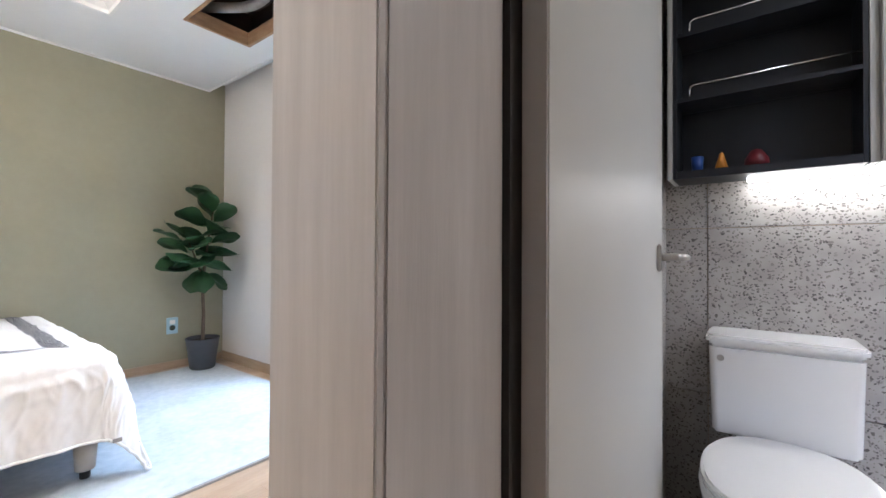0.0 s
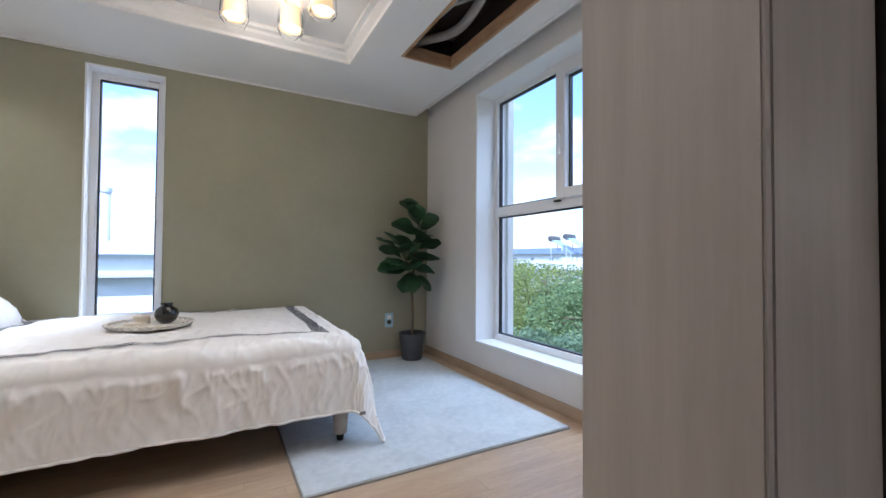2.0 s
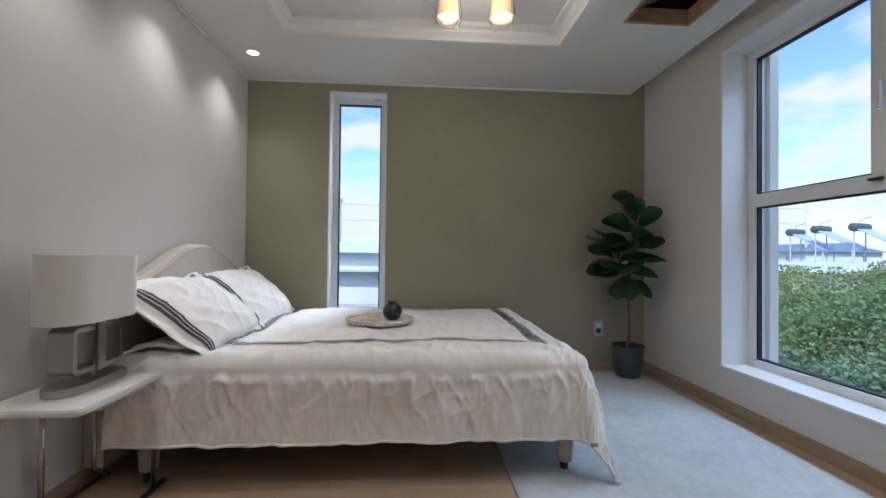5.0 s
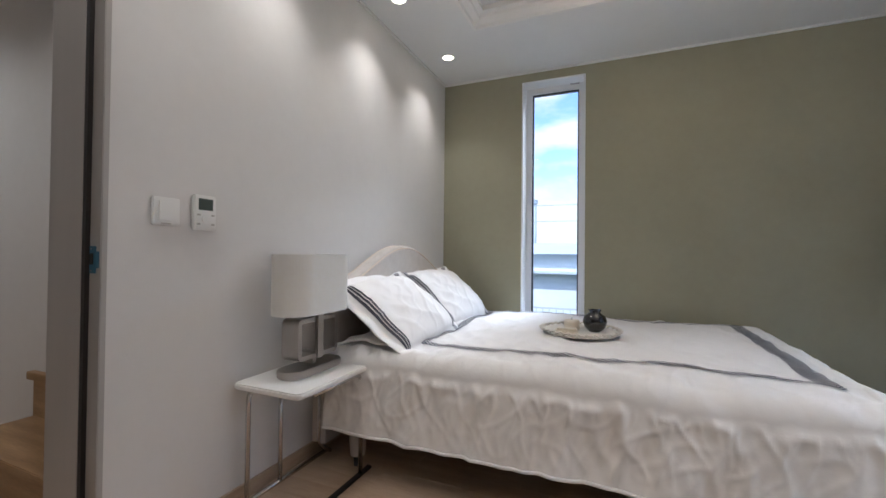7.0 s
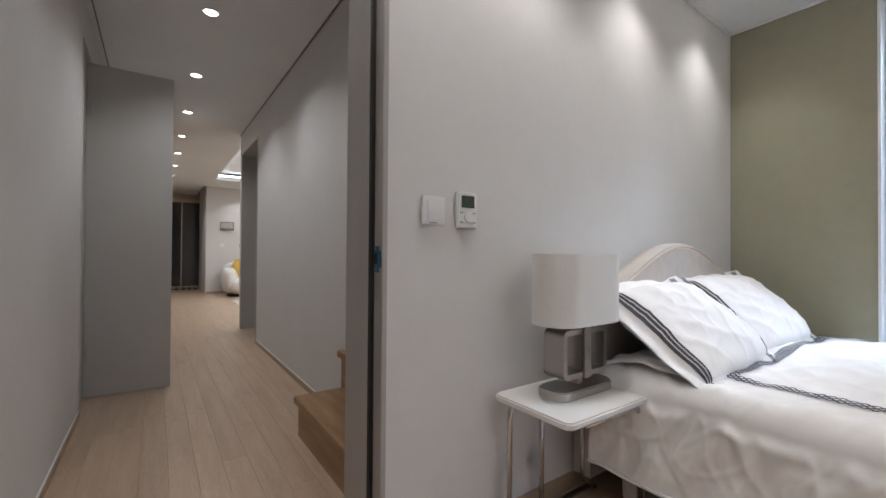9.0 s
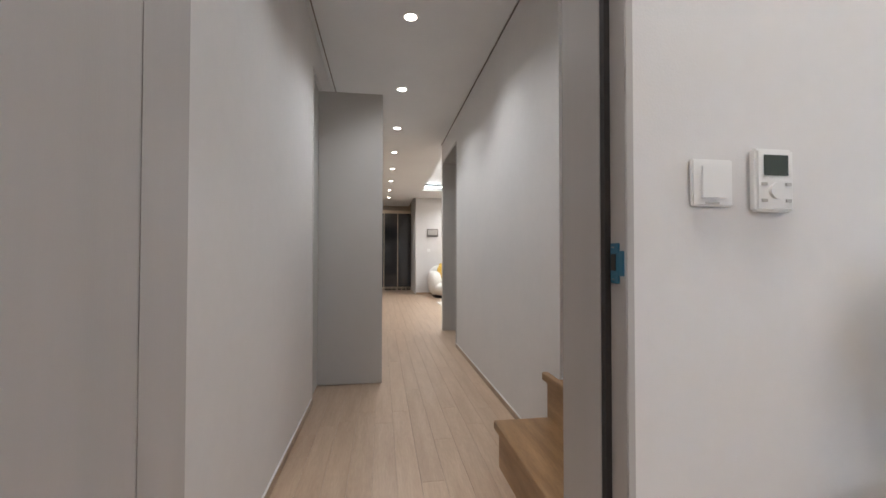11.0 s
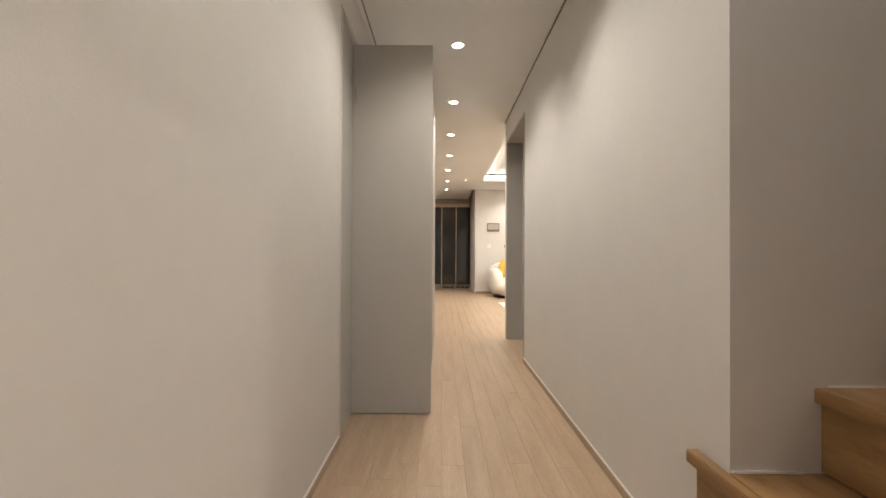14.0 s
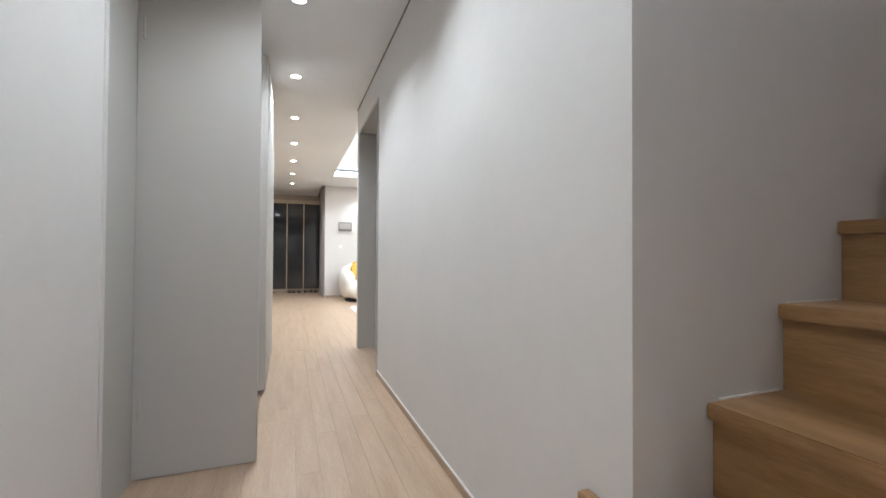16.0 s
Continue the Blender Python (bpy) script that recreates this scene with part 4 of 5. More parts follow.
part("finial", lathe([(0, 0), (0.006, 0), (0.006, 0.02), (0, 0.022)], (LX, LYC, 0.934), 10), M_NICKEL, lp)

# ---- switches on the wall ----
sw = thing("light_switch", (HX, 1.897, 1.1), "white square light switch on the wall", "switch")
part("plate", box(HX + 0.0005, HX + 0.010, 1.853, 1.942, 1.054, 1.145, 0.003), M_SWITCH, sw)
part("rocker", box(HX + 0.0105, HX + 0.015, 1.870, 1.925, 1.068, 1.131, 0.002), M_SWITCH, sw, "white rocker")
part("indicator", box(HX + 0.0105, HX + 0.0112, 1.880, 1.910, 1.058, 1.062), M_CABGREY, sw)
ts = thing("thermostat", (HX, 2.027, 1.1), "white room thermostat with a grey display", "thermostat")
part("case", box(HX + 0.0005, HX + 0.020, 1.983, 2.069, 1.045, 1.168, 0.005), M_SWITCH, ts)
part("display", box(HX + 0.0205, HX + 0.0215, 1.999, 2.053, 1.115, 1.155), M_SCREEN, ts, "grey liquid crystal display")
part("dial", tube([(HX + 0.020, 2.026, 1.085), (HX + 0.026, 2.026, 1.085)], 0.016, 20), M_SWITCH, ts, "white round button")
for yy, zz in ((1.999, 1.098), (2.053, 1.098), (1.999, 1.066), (2.053, 1.066)):
    part("button", box(HX + 0.0205, HX + 0.0225, yy - 0.006, yy + 0.006, zz - 0.003, zz + 0.003), M_CABGREY, ts)
so = thing("wall_socket", (1.60, GY, 0.34), "wall socket under pale blue protective film", "socket")
part("plate", box(1.56, 1.645, GY - 0.010, GY - 0.0005, 0.285, 0.42, 0.003), M_PLATE, so, "pale blue film-covered plate")
part("receptacle", tube([(1.602, GY - 0.012, 0.335), (1.602, GY - 0.0102, 0.335)], 0.022, 20), M_SCREEN, so, "dark round receptacle")
part("receptacle_cover", box(1.582, 1.622, GY - 0.013, GY - 0.0105, 0.365, 0.40, 0.002), M_SWITCH, so)

# ---- potted plant ----
PX, PY = 1.745, 3.985
pot = thing("potted_plant", (PX, PY, 0), "artificial fiddle-leaf fig in a slate grey pot", "plant")
PB = 0.0135
part("pot", lathe([(0, 0), (0.085, 0), (0.092, 0.01), (0.122, 0.235), (0.126, 0.245), (0.122, 0.25), (0.112, 0.245), (0.108, 0.2), (0, 0.2)], (PX, PY, PB), 32), M_POT, pot, "slate grey tapered pot", True)
part("soil", lathe([(0, 0), (0.108, 0), (0.108, 0.02), (0, 0.03)], (PX, PY, PB + 0.201), 24), M_SOIL, pot, "", True)
spine = [(PX, PY, 0.22), (PX + 0.004, PY, 0.45), (PX - 0.006, PY, 0.68), (PX + 0.004, PY - 0.005, 0.82), (PX + 0.02, PY - 0.01, 1.0), (PX + 0.045, PY - 0.015, 1.18), (PX + 0.07, PY - 0.02, 1.36)]
part("stem", tube(spine, [0.015, 0.013, 0.012, 0.011, 0.009, 0.007, 0.004], 8), M_STEM, pot, "brown slim stem", True)
side = [(PX - 0.004, PY, 0.74), (PX - 0.05, PY - 0.02, 0.86), (PX - 0.10, PY - 0.04, 0.97), (PX - 0.14, PY - 0.05, 1.06)]
part("stem", tube(side, [0.009, 0.008, 0.006, 0.004], 8), M_STEM, pot, "brown slim stem", True)


def fig_leaf(length, width, seed):
    bm = bmesh.new()
    rows = []
    prof = (0.08, 0.40, 0.62, 0.72, 0.84, 0.97, 1.0, 0.93, 0.72, 0.16)
    for i, p in enumerate(prof):
        a = i / (len(prof) - 1)
        droop = -0.13 * length * a * a
        row = []
        for j in range(-3, 4):
            b = j / 3
            rip = 0.012 * math.sin(6 * a + 3 * abs(b) + seed) * abs(b)
            row.append(bm.verts.new((0.03 + a * length, b * p * width / 2, droop + 0.10 * width * abs(b) * p + rip)))
        rows.append(row)
    for p, q in zip(rows, rows[1:]):
        for j in range(6):
            bm.faces.new((p[j], q[j], q[j + 1], p[j + 1]))
    st = [bm.verts.new(v) for v in ((0, -0.003, 0), (0.035, -0.003, 0), (0.035, 0.003, 0), (0, 0.003, 0))]
    bm.faces.new(st)
    return bm


rng = random.Random(5)
leaf_at = []
for k in range(15):
    h = k / 14
    zz = 0.86 + 0.48 * h
    t = (zz - 0.82) / 0.54
    leaf_at.append((PX + 0.004 + 0.066 * t, PY - 0.005 - 0.015 * t, zz, k * 137.5 + 20, 2 + 58 * h ** 1.5 + rng.uniform(-8, 8), rng.uniform(0.22, 0.28) * (1.0 - 0.12 * h)))
for k in range(11):
    h = k / 10
    leaf_at.append((PX - 0.05 - 0.11 * h, PY - 0.01 - 0.04 * h, 0.84 + 0.22 * h, k * 137.5 + 170, -4 + 45 * h + rng.uniform(-10, 10), rng.uniform(0.21, 0.26)))
for k, yaw in enumerate((200, 250, 330)):
    leaf_at.append((PX - 0.01, PY - 0.01, 0.84 - 0.02 * k, yaw, -58 + 12 * k, 0.20))
for x, y, z, yaw, up, ln in leaf_at:
    a = radians(yaw)
    if y + math.sin(a) * ln > GY - 0.03 or x + math.cos(a) * ln > WX - 0.02:
        yaw += 180
    bm = fig_leaf(ln, ln * 0.84, yaw)
    roll = rng.uniform(-38, 38)
    bm.transform(Matrix.Translation((x, y, z)) @ Matrix.Rotation(radians(yaw), 4, "Z") @ Matrix.Rotation(radians(-up), 4, "Y") @ Matrix.Rotation(radians(roll), 4, "X"))
    part("leaf", bm, M_LEAF, pot, "", True)

# ---- yellow cabinet by the window ----
yc = thing("yellow_cabinet", (1.74, 1.42, 0), "golden yellow metal cabinet on chrome tube frame beside the window", "cabinet")
ux0, ux1, uy0, uy1, uz0, uz1 = 1.545, 1.925, 1.20, 1.575, 0.425, 0.775
for px in (ux0, ux1):
    for py in (uy0, uy1):
        part("post", tube([(px, py, 0.0), (px, py, uz1)], 0.0125, 14), M_CHROME, yc, "chrome tube post", True)
        for pz in (uz0, uz1):
            part("ball_joint", lathe([(0, -0.017), (0.012, -0.012), (0.017, 0), (0.012, 0.012), (0, 0.017)], (px, py, pz), 14), M_CHROME, yc, "", True)
for pz in (uz0, uz1):
    for px in (ux0, ux1):
        part("rail", tube([(px, uy0, pz), (px, uy1, pz)], 0.0105, 12), M_CHROME, yc, "", True)
    for py in (uy0, uy1):
        part("rail", tube([(ux0, py, pz), (ux1, py, pz)], 0.0105, 12), M_CHROME, yc, "", True)
part("side_panel", box(ux0 - 0.004, ux0 + 0.004, uy0 + 0.014, uy1 - 0.014, uz0 + 0.012, uz1 - 0.012, 0.002), M_YELLOW, yc, "golden yellow panel")
part("side_panel", box(ux1 - 0.004, ux1 + 0.004, uy0 + 0.014, uy1 - 0.014, uz0 + 0.012, uz1 - 0.012, 0.002), M_YELLOW, yc, "golden yellow panel")
part("front_panel", box(ux0 + 0.014, ux1 - 0.014, uy1 - 0.004, uy1 + 0.004, uz0 + 0.012, uz1 - 0.012, 0.002), M_YELLOW, yc, "golden yellow panel")
part("back_panel", box(ux0 + 0.014, ux1 - 0.014, uy0 - 0.004, uy0 + 0.004, uz0 + 0.012, uz1 - 0.012, 0.002), M_YELLOW, yc, "golden yellow panel")
part("top_panel", box(ux0 + 0.01, ux1 - 0.01, uy0 + 0.01, uy1 - 0.01, uz1 - 0.004, uz1 + 0.004, 0.002), M_YELLOW, yc, "golden yellow panel")
part("bottom_panel", box(ux0 + 0.01, ux1 - 0.01, uy0 + 0.01, uy1 - 0.01, uz0 - 0.004, uz0 + 0.004, 0.002), M_YELLOW, yc, "golden yellow panel")

# ---- ceiling fittings ----
hatch = thing("ceiling_hatch", (hx0, hy0, CZ), "open ceiling cut-out with raw pine battens and loose ducts", "ceiling opening")
t = 0.022
for b in ((hx0 + 0.001, hx0 + t, hy0 + 0.001, hy1 - 0.001), (hx1 - t, hx1 - 0.001, hy0 + 0.001, hy1 - 0.001), (hx0 + t, hx1 - t, hy0 + 0.001, hy0 + t), (hx0 + t, hx1 - t, hy1 - t, hy1 - 0.001)):
    part("batten", box(*b, CZ - 0.003, CZ + 0.09, 0.002), M_HATCHWOOD, hatch, "raw pine batten")
# lining boxes whose dark colour paints the gloom inside the ceiling
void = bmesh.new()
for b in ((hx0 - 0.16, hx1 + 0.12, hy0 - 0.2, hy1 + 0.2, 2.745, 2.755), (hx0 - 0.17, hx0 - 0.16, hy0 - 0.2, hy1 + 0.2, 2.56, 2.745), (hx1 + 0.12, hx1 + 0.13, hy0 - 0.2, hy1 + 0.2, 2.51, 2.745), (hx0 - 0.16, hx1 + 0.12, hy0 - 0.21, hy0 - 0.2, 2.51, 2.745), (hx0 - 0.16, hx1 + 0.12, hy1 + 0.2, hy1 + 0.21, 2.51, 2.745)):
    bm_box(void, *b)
part("void", void, M_VOID, hatch, "ceiling void lining painted dark brown for its shade")


def duct(pts, r):
    pts = bent(pts, 0.18, 10)
    fine = []
    for a, b in zip(pts, pts[1:]):
        n = max(2, int((b - a).length / 0.007))
        fine += [a.lerp(b, i / n) for i in range(n)]
    return tube(fine, [r * (1 + (0.07 if i % 2 else -0.05)) for i in range(len(fine))], 12)


part("duct", duct([(1.20, 2.25, 2.66), (1.42, 2.55, 2.56), (1.36, 3.05, 2.55), (1.22, 3.32, 2.66)], 0.020), M_DUCT, hatch, "grey corrugated hose", True)
part("duct", duct([(1.30, 2.0, 2.60), (1.52, 2.5, 2.53), (1.60, 2.95, 2.55), (1.40, 3.34, 2.60)], 0.030), M_DUCT, hatch, "grey corrugated hose", True)
part("duct", duct([(1.72, 2.1, 2.62), (1.48, 2.75, 2.60), (1.25, 2.95, 2.62), (1.20, 3.2, 2.66)], 0.014), M_DUCT, hatch, "grey corrugated hose", True)

CHX, CHY = 0.33, 2.86
chand = thing("chandelier", (CHX, CHY, CZ), "pendant light with lit cream shades still in plastic wrap", "ceiling lamp")
part("rose", lathe([(0, 0), (0.09, 0), (0.085, -0.02), (0.02, -0.03), (0, -0.03)], (CHX, CHY, 2.50), 24), M_CHROME, chand, "", True)
part("stem", tube([(CHX, CHY, 2.47), (CHX, CHY, 2.485)], 0.012), M_CHROME, chand, "", True)
for k in range(6):
    a = radians(115 - 60 * k)
    sx, sy = CHX + 0.31 * math.cos(a), CHY + 0.31 * math.sin(a)
    arm = part("arm", tube(bent([(CHX, CHY, 2.48), (CHX + 0.20 * math.cos(a), CHY + 0.20 * math.sin(a), 2.48), (sx, sy, 2.49), (sx, sy, 2.475)], 0.04), 0.006), M_CHROME, chand, "chrome arm", True)
    part("shade", lathe([(0.058, 0.13), (0.066, 0.0), (0.064, 0.0), (0.056, 0.13)], (sx, sy, 2.35), 28), M_PENSHADE, chand, "cream linen drum shade", True)
    part("bulb", lathe([(0, 0.0), (0.058, 0.0), (0.058, 0.004), (0, 0.004)], (sx, sy, 2.36), 24), M_BULB, chand, "lit warm diffuser disc")
    wr = random.Random(20 + k)
    ofs = [wr.uniform(0.6, 1.5) for _ in range(24)]
    fb = bmesh.new()
    tiers = [(0.068, 2.485), (0.076, 2.415), (0.079, 2.35), (0.075, 2.337)]
    rings = [[fb.verts.new((sx + r * math.cos(i * math.pi / 12) * (1 + 0.03 * (ofs[i] - 1)), sy + r * math.sin(i * math.pi / 12) * (1 + 0.03 * (ofs[i] - 1)), z)) for i in range(24)] for r, z in tiers]
    rings.append([fb.verts.new((sx + (0.072 - 0.02 * ofs[i]) * math.cos(i * math.pi / 12), sy + (0.072 - 0.02 * ofs[i]) * math.sin(i * math.pi / 12), 2.333 - 0.030 * ofs[(i * 5) % 24] * (1.6 if i % 8 == k else 0.7))) for i in range(24)])
    for p, q in zip(rings, rings[1:]):
        for i in range(24):
            fb.faces.new((p[i], p[(i + 1) % 24], q[(i + 1) % 24], q[i]))
    film_ob = part("plastic_wrap", fb, M_FILM, chand, "clear crumpled plastic wrap")
    film_ob.visible_shadow = False
lamp("chandelier_light", "POINT", (CHX, CHY, 2.275), 8, (1.0, 0.84, 0.66), size=0.22)


def downlight(x, y, z, energy, angle=115, r=0.038, blend=0.8, color=SOFT, to=None):
    th = thing("downlight", (x, y, z), "small round recessed ceiling downlight, lit; a few of the set are added unseen", "downlight", "ceiling downlights")
    part("bezel", lathe([(r + 0.012, 0), (r + 0.010, -0.005), (r, -0.006), (r, 0), (r + 0.012, 0)], (x, y, z - 0.0005), 24), M_SWITCH, th, "", True)
    part("lens", lathe([(0, -0.003), (r, -0.003), (r, -0.001), (0, -0.001)], (x, y, z - 0.0005), 24), M_DOWN, th, "lit warm lens")
    lamp("downlight_beam", "SPOT", (x, y, z - 0.02), energy, color, to=to or (x + 0.0001, y, 0), size=0.03, angle=angle, blend=blend)


for y in (3.757, 3.025, 2.29, 1.56):
    downlight(-1.143, y, CZ, 16, angle=105, blend=1.0, color=(1.0, 0.90, 0.78))
# unseen downlight added at the row's spacing to brighten the near corridor
downlight(-2.053, 1.44, CC, 8, angle=130)
for k in range(8):
    downlight(-3.165 - 1.112 * k, 1.44, CC, 19, angle=130)
downlight(-10.6, 2.9, CC, 14, angle=120)
# two unseen downlights added to brighten the bed's near side
for x, y, e in ((0.0, 0.75, 17), (1.12, 1.72, 36)):
    downlight(x, y, CZ, e, angle=140, color=(1.0, 0.89, 0.77))
# unseen light added upstairs to lift the deep part of the stair wall
downlight(-2.0, 4.2, 4.6, 42, angle=140)

# ---- stairs ----
st_thing = thing("staircase", (-2.0, 1.8, 0), "oiled oak staircase rising between papered walls", "stairs")
for k in range(12):
    ny, nz = 1.78 + 0.243 * k, (0.2045 if k < 2 else 0.2078) * (k + 1)
    xl = -2.49 if k == 0 else (-2.515 if k == 1 else -2.385)
    part("tread", box(xl, HXB - 0.001, ny, ny + 0.275 if k != 1 else RY - 0.002, nz - 0.036, nz, 0.003), M_STAIR, st_thing) if k < 2 else None
    if k == 1:
        part("tread", box(-2.385, HXB - 0.001, RY - 0.0015, ny + 0.275, nz - 0.036, nz - 0.0005), M_STAIR, st_thing)
    if k >= 2:
        part("tread", box(xl, HXB - 0.001, ny, ny + 0.275, nz - 0.036, nz, 0.003), M_STAIR, st_thing)
    part("riser", box(xl + (0.018 if k < 2 else 0.0), HXB - 0.001, ny + 0.02, ny + 0.036, nz - 0.2078 if k else 0.0, nz - 0.0365), M_STAIR, st_thing)
    if k < 2:
        yend = RY - 0.002
        part("side_cheek", box(xl + 0.018, xl + 0.034, ny + 0.0365, yend, 0.0 if k == 0 else 0.205, nz - 0.0365), M_STAIR, st_thing)
for k in range(2, 8):
    part("caulk_line", box(-2.3855, -2.3815, 1.816 + 0.243 * k, 2.02 + 0.243 * k, 0.2078 * (k + 1) + 0.0003, 0.2078 * (k + 1) + 0.0045), M_TRIM, st_thing, "white sealant line")
part("caulk_line", box(-2.385, -2.382, RY + 0.01, 2.24, 0.4085, 0.414), M_TRIM, st_thing)

# ---- corridor cabinets ----
jamb("door_frame_closet", [(-3.43, -3.4005, LY - 0.19, LY + 0.004, 0, 2.2), (-3.80, -3.43, LY - 0.18, LY - 0.004, 2.2, 2.209)], "off-white closet door frame in the corridor wall", [], M_WALL)
# the grey puts the recess's shade into an off-white wall strip
structure("wall_closet", [(-3.828, -3.405, LY - 0.19, LY - 0.022, 0, 2.195)], M_CABSIDE, "closet panel behind the open door, its grey painting the shade on wall colour")
cdn = thing("closet_door", (-3.80, LY, 0), "grey closet door standing open across the corridor", "door")
part("door_leaf", box(-3.824, -3.785, LY - 0.0215, 1.272, 0.004, 2.195, 0.002), M_CABGREY, cdn)
part("hinge", tube([(-3.783, LY + 0.003, 0.25), (-3.783, LY + 0.003, 0.34)], 0.005, 10), M_CABGREY, cdn)
part("hinge", tube([(-3.783, LY + 0.003, 1.85), (-3.783, LY + 0.003, 1.94)], 0.005, 10), M_CABGREY, cdn)
fc = thing("fridge_cabinet", (-5.2, 0.9, 0), "grey full-height kitchen cabinet with a raised base", "cabinet")
part("body", box(-5.9, -4.74, LY - 0.5, 1.238, 0.03, 2.30, 0.002), M_CABGREY, fc)
for k in range(2):
    part("door", box(-5.898 + 0.58 * k, -5.322 + 0.58 * k, 1.2385, 1.256, 0.034, 2.295, 0.002), M_CABGREY, fc)
part("plinth", box(-5.9, -4.74, LY - 0.5, 1.2, 0.0, 0.029), M_CABSIDE, fc, "pale recessed plinth")
kl = thing("kitchen_light", (-7.4, 1.0, CC), "slim white linear ceiling light over the kitchen, lit", "ceiling lamp")
part("housing", box(-7.9, -6.9, 0.92, 1.0, CC - 0.03, CC - 0.0005, 0.004), M_SWITCH, kl)
part("diffuser", box(-7.88, -6.92, 0.93, 0.99, CC - 0.034, CC - 0.0305), M_LED, kl, "lit white diffuser")

# ---- living room and entrance ----
cove = thing("cove_light", (-8.2, 2.3, CC), "lit cove strip inside the living room ceiling tray", "cove light")
part("strip", box(-9.8, -6.7, 2.10, 2.13, CC + 0.09, CC + 0.12), M_COVE, cove)
part("strip", box(-9.93, -9.90, 2.2, 6.1, CC + 0.09, CC + 0.12), M_COVE, cove)
lamp("cove_bounce", "AREA", (-8.2, 4.2, CC + 0.15), 60, (1.0, 0.93, 0.82), to=(-8.2, 4.2001, 0), size=2.8, size_y=3.2)

ac = thing("armchair", (-10.35, 2.85, 0), "rounded cream boucle armchair against the wall", "armchair")


def blob(cx, cy, cz, rx, ry, rz, p=2.6, n=20):
    bm = bmesh.new()
    bmesh.ops.create_uvsphere(bm, u_segments=n + 6, v_segments=n, radius=1)
    for v in bm.verts:
        s = (abs(v.co.x) ** p + abs(v.co.y) ** p + abs(v.co.z) ** p) ** (-1 / p)
        w = 1 + 0.015 * noise.noise(v.co * 3)
        v.co = Vector((cx + rx * v.co.x * s * w, cy + ry * v.co.y * s * w, cz + rz * v.co.z * s * w))
    return bm


part("base", lathe([(0, 0), (0.34, 0), (0.36, 0.03), (0, 0.03)], (-10.3, 2.82, 0.0), 28), M_DARKFOOT, ac, "dark plinth", True)
part("seat", blob(-10.22, 2.84, 0.22, 0.42, 0.40, 0.19), M_BOUCLE, ac, "", True)
part("arm", blob(-10.35, 2.52, 0.34, 0.40, 0.15, 0.28), M_BOUCLE, ac, "", True)
part("arm", blob(-10.35, 3.18, 0.34, 0.40, 0.15, 0.28), M_BOUCLE, ac, "", True)
part("backrest", blob(-10.72, 2.85, 0.40, 0.17, 0.46, 0.36), M_BOUCLE, ac, "", True)
cu = thing("cushion", (-10.42, 2.80, 0.42), "yellow velvet cushion on the armchair", "cushion")
part("pad", blob(0, 0, 0.19, 0.08, 0.2, 0.19, 2.4), M_CUSHION, None, "", True).parent = cu
part("fold", blob(-0.0, 0.0, 0.36, 0.05, 0.15, 0.035, 2.2), M_CUSHION, None, "", True).parent = cu
cu.rotation_euler = (0, radians(-14), radians(6))
rg = thing("living_rug", (-8.4, 3.6, 0), "white living room rug on the oak floor", "rug")
part("carpet", prism(rounded(-8.2, 3.55, 1.9, 2.3, 0.06), 0.002, 0.016, 0.004), M_BOUCLE, rg)
ic = thing("intercom", (-11.0, 2.42, 1.4), "grey wall intercom with a framed screen", "intercom")
part("case", box(-10.9995, -10.975, 2.40, 2.69, 1.46, 1.66, 0.004), M_INTERCOM, ic)
part("screen", box(-10.9745, -10.973, 2.42, 2.67, 1.51, 1.64), M_NICKEL, ic, "dull grey screen")
s3 = thing("wall_control", (-11.0, 2.85, 1.1), "small dark wall control under the intercom", "switch")
part("case", box(-10.9995, -10.985, 2.81, 2.87, 1.08, 1.15, 0.003), M_SCREEN, s3)
part("rocker", box(-10.9845, -10.982, 2.82, 2.86, 1.09, 1.11), M_SWITCH, s3)
s4 = thing("light_switch", (-11.0, 2.45, 1.1), "white square light switch on the wall", "switch")
part("plate", box(-10.9995, -10.99, 2.41, 2.49, 1.08, 1.16, 0.003), M_SWITCH, s4)
part("rocker", box(-10.9895, -10.986, 2.425, 2.475, 1.09, 1.15, 0.002), M_SWITCH, s4)

sd = thing("sliding_door", (-12.78, 1.55, 0), "three-panel sliding door of smoked glass in champagne frames", "door")
part("head_rail", box(-12.84, -12.745, 0.90, 2.20, 2.27, 2.32, 0.003), M_GOLDFRAME, sd)
part("sill_rail", box(-12.84, -12.745, 0.90, 2.20, 0.0, 0.03, 0.003), M_GOLDFRAME, sd)
for k, (a, b) in enumerate(((0.92, 1.34), (1.32, 1.74), (1.72, 2.18))):
    xo = -12.80 + 0.02 * k
    p = bmesh.new()
    for q in ((a, a + 0.022, 0.03, 2.27), (b - 0.022, b, 0.03, 2.27), (a + 0.022, b - 0.022, 0.03, 0.07), (a + 0.022, b - 0.022, 2.23, 2.27)):
        bm_box(p, xo, xo + 0.018, *q)
    leafp = part("door_panel", p, M_GOLDFRAME, sd, "champagne aluminium frame")
    part("pane", box(xo + 0.006, xo + 0.012, a + 0.022, b - 0.022, 0.07, 2.23), M_SMOKE, leafp, "smoked glass")
part("pull_handle", box(-12.775, -12.755, 1.295, 1.315, 0.85, 1.15, 0.003), M_SHOE, sd, "black pull handle")
pb = thing("porch_panel", (-12.75, 1.0, 1.2), "small brass plate beside the entrance", "plate")
part("face", box(-12.7449, -12.742, 0.935, 0.965, 1.0, 1.25), M_GOLDFRAME, pb)


def slipper():
    th = thing("slipper", (0, 0, 0), "black house slipper on the floor by the door", "slipper", "slippers by the door")
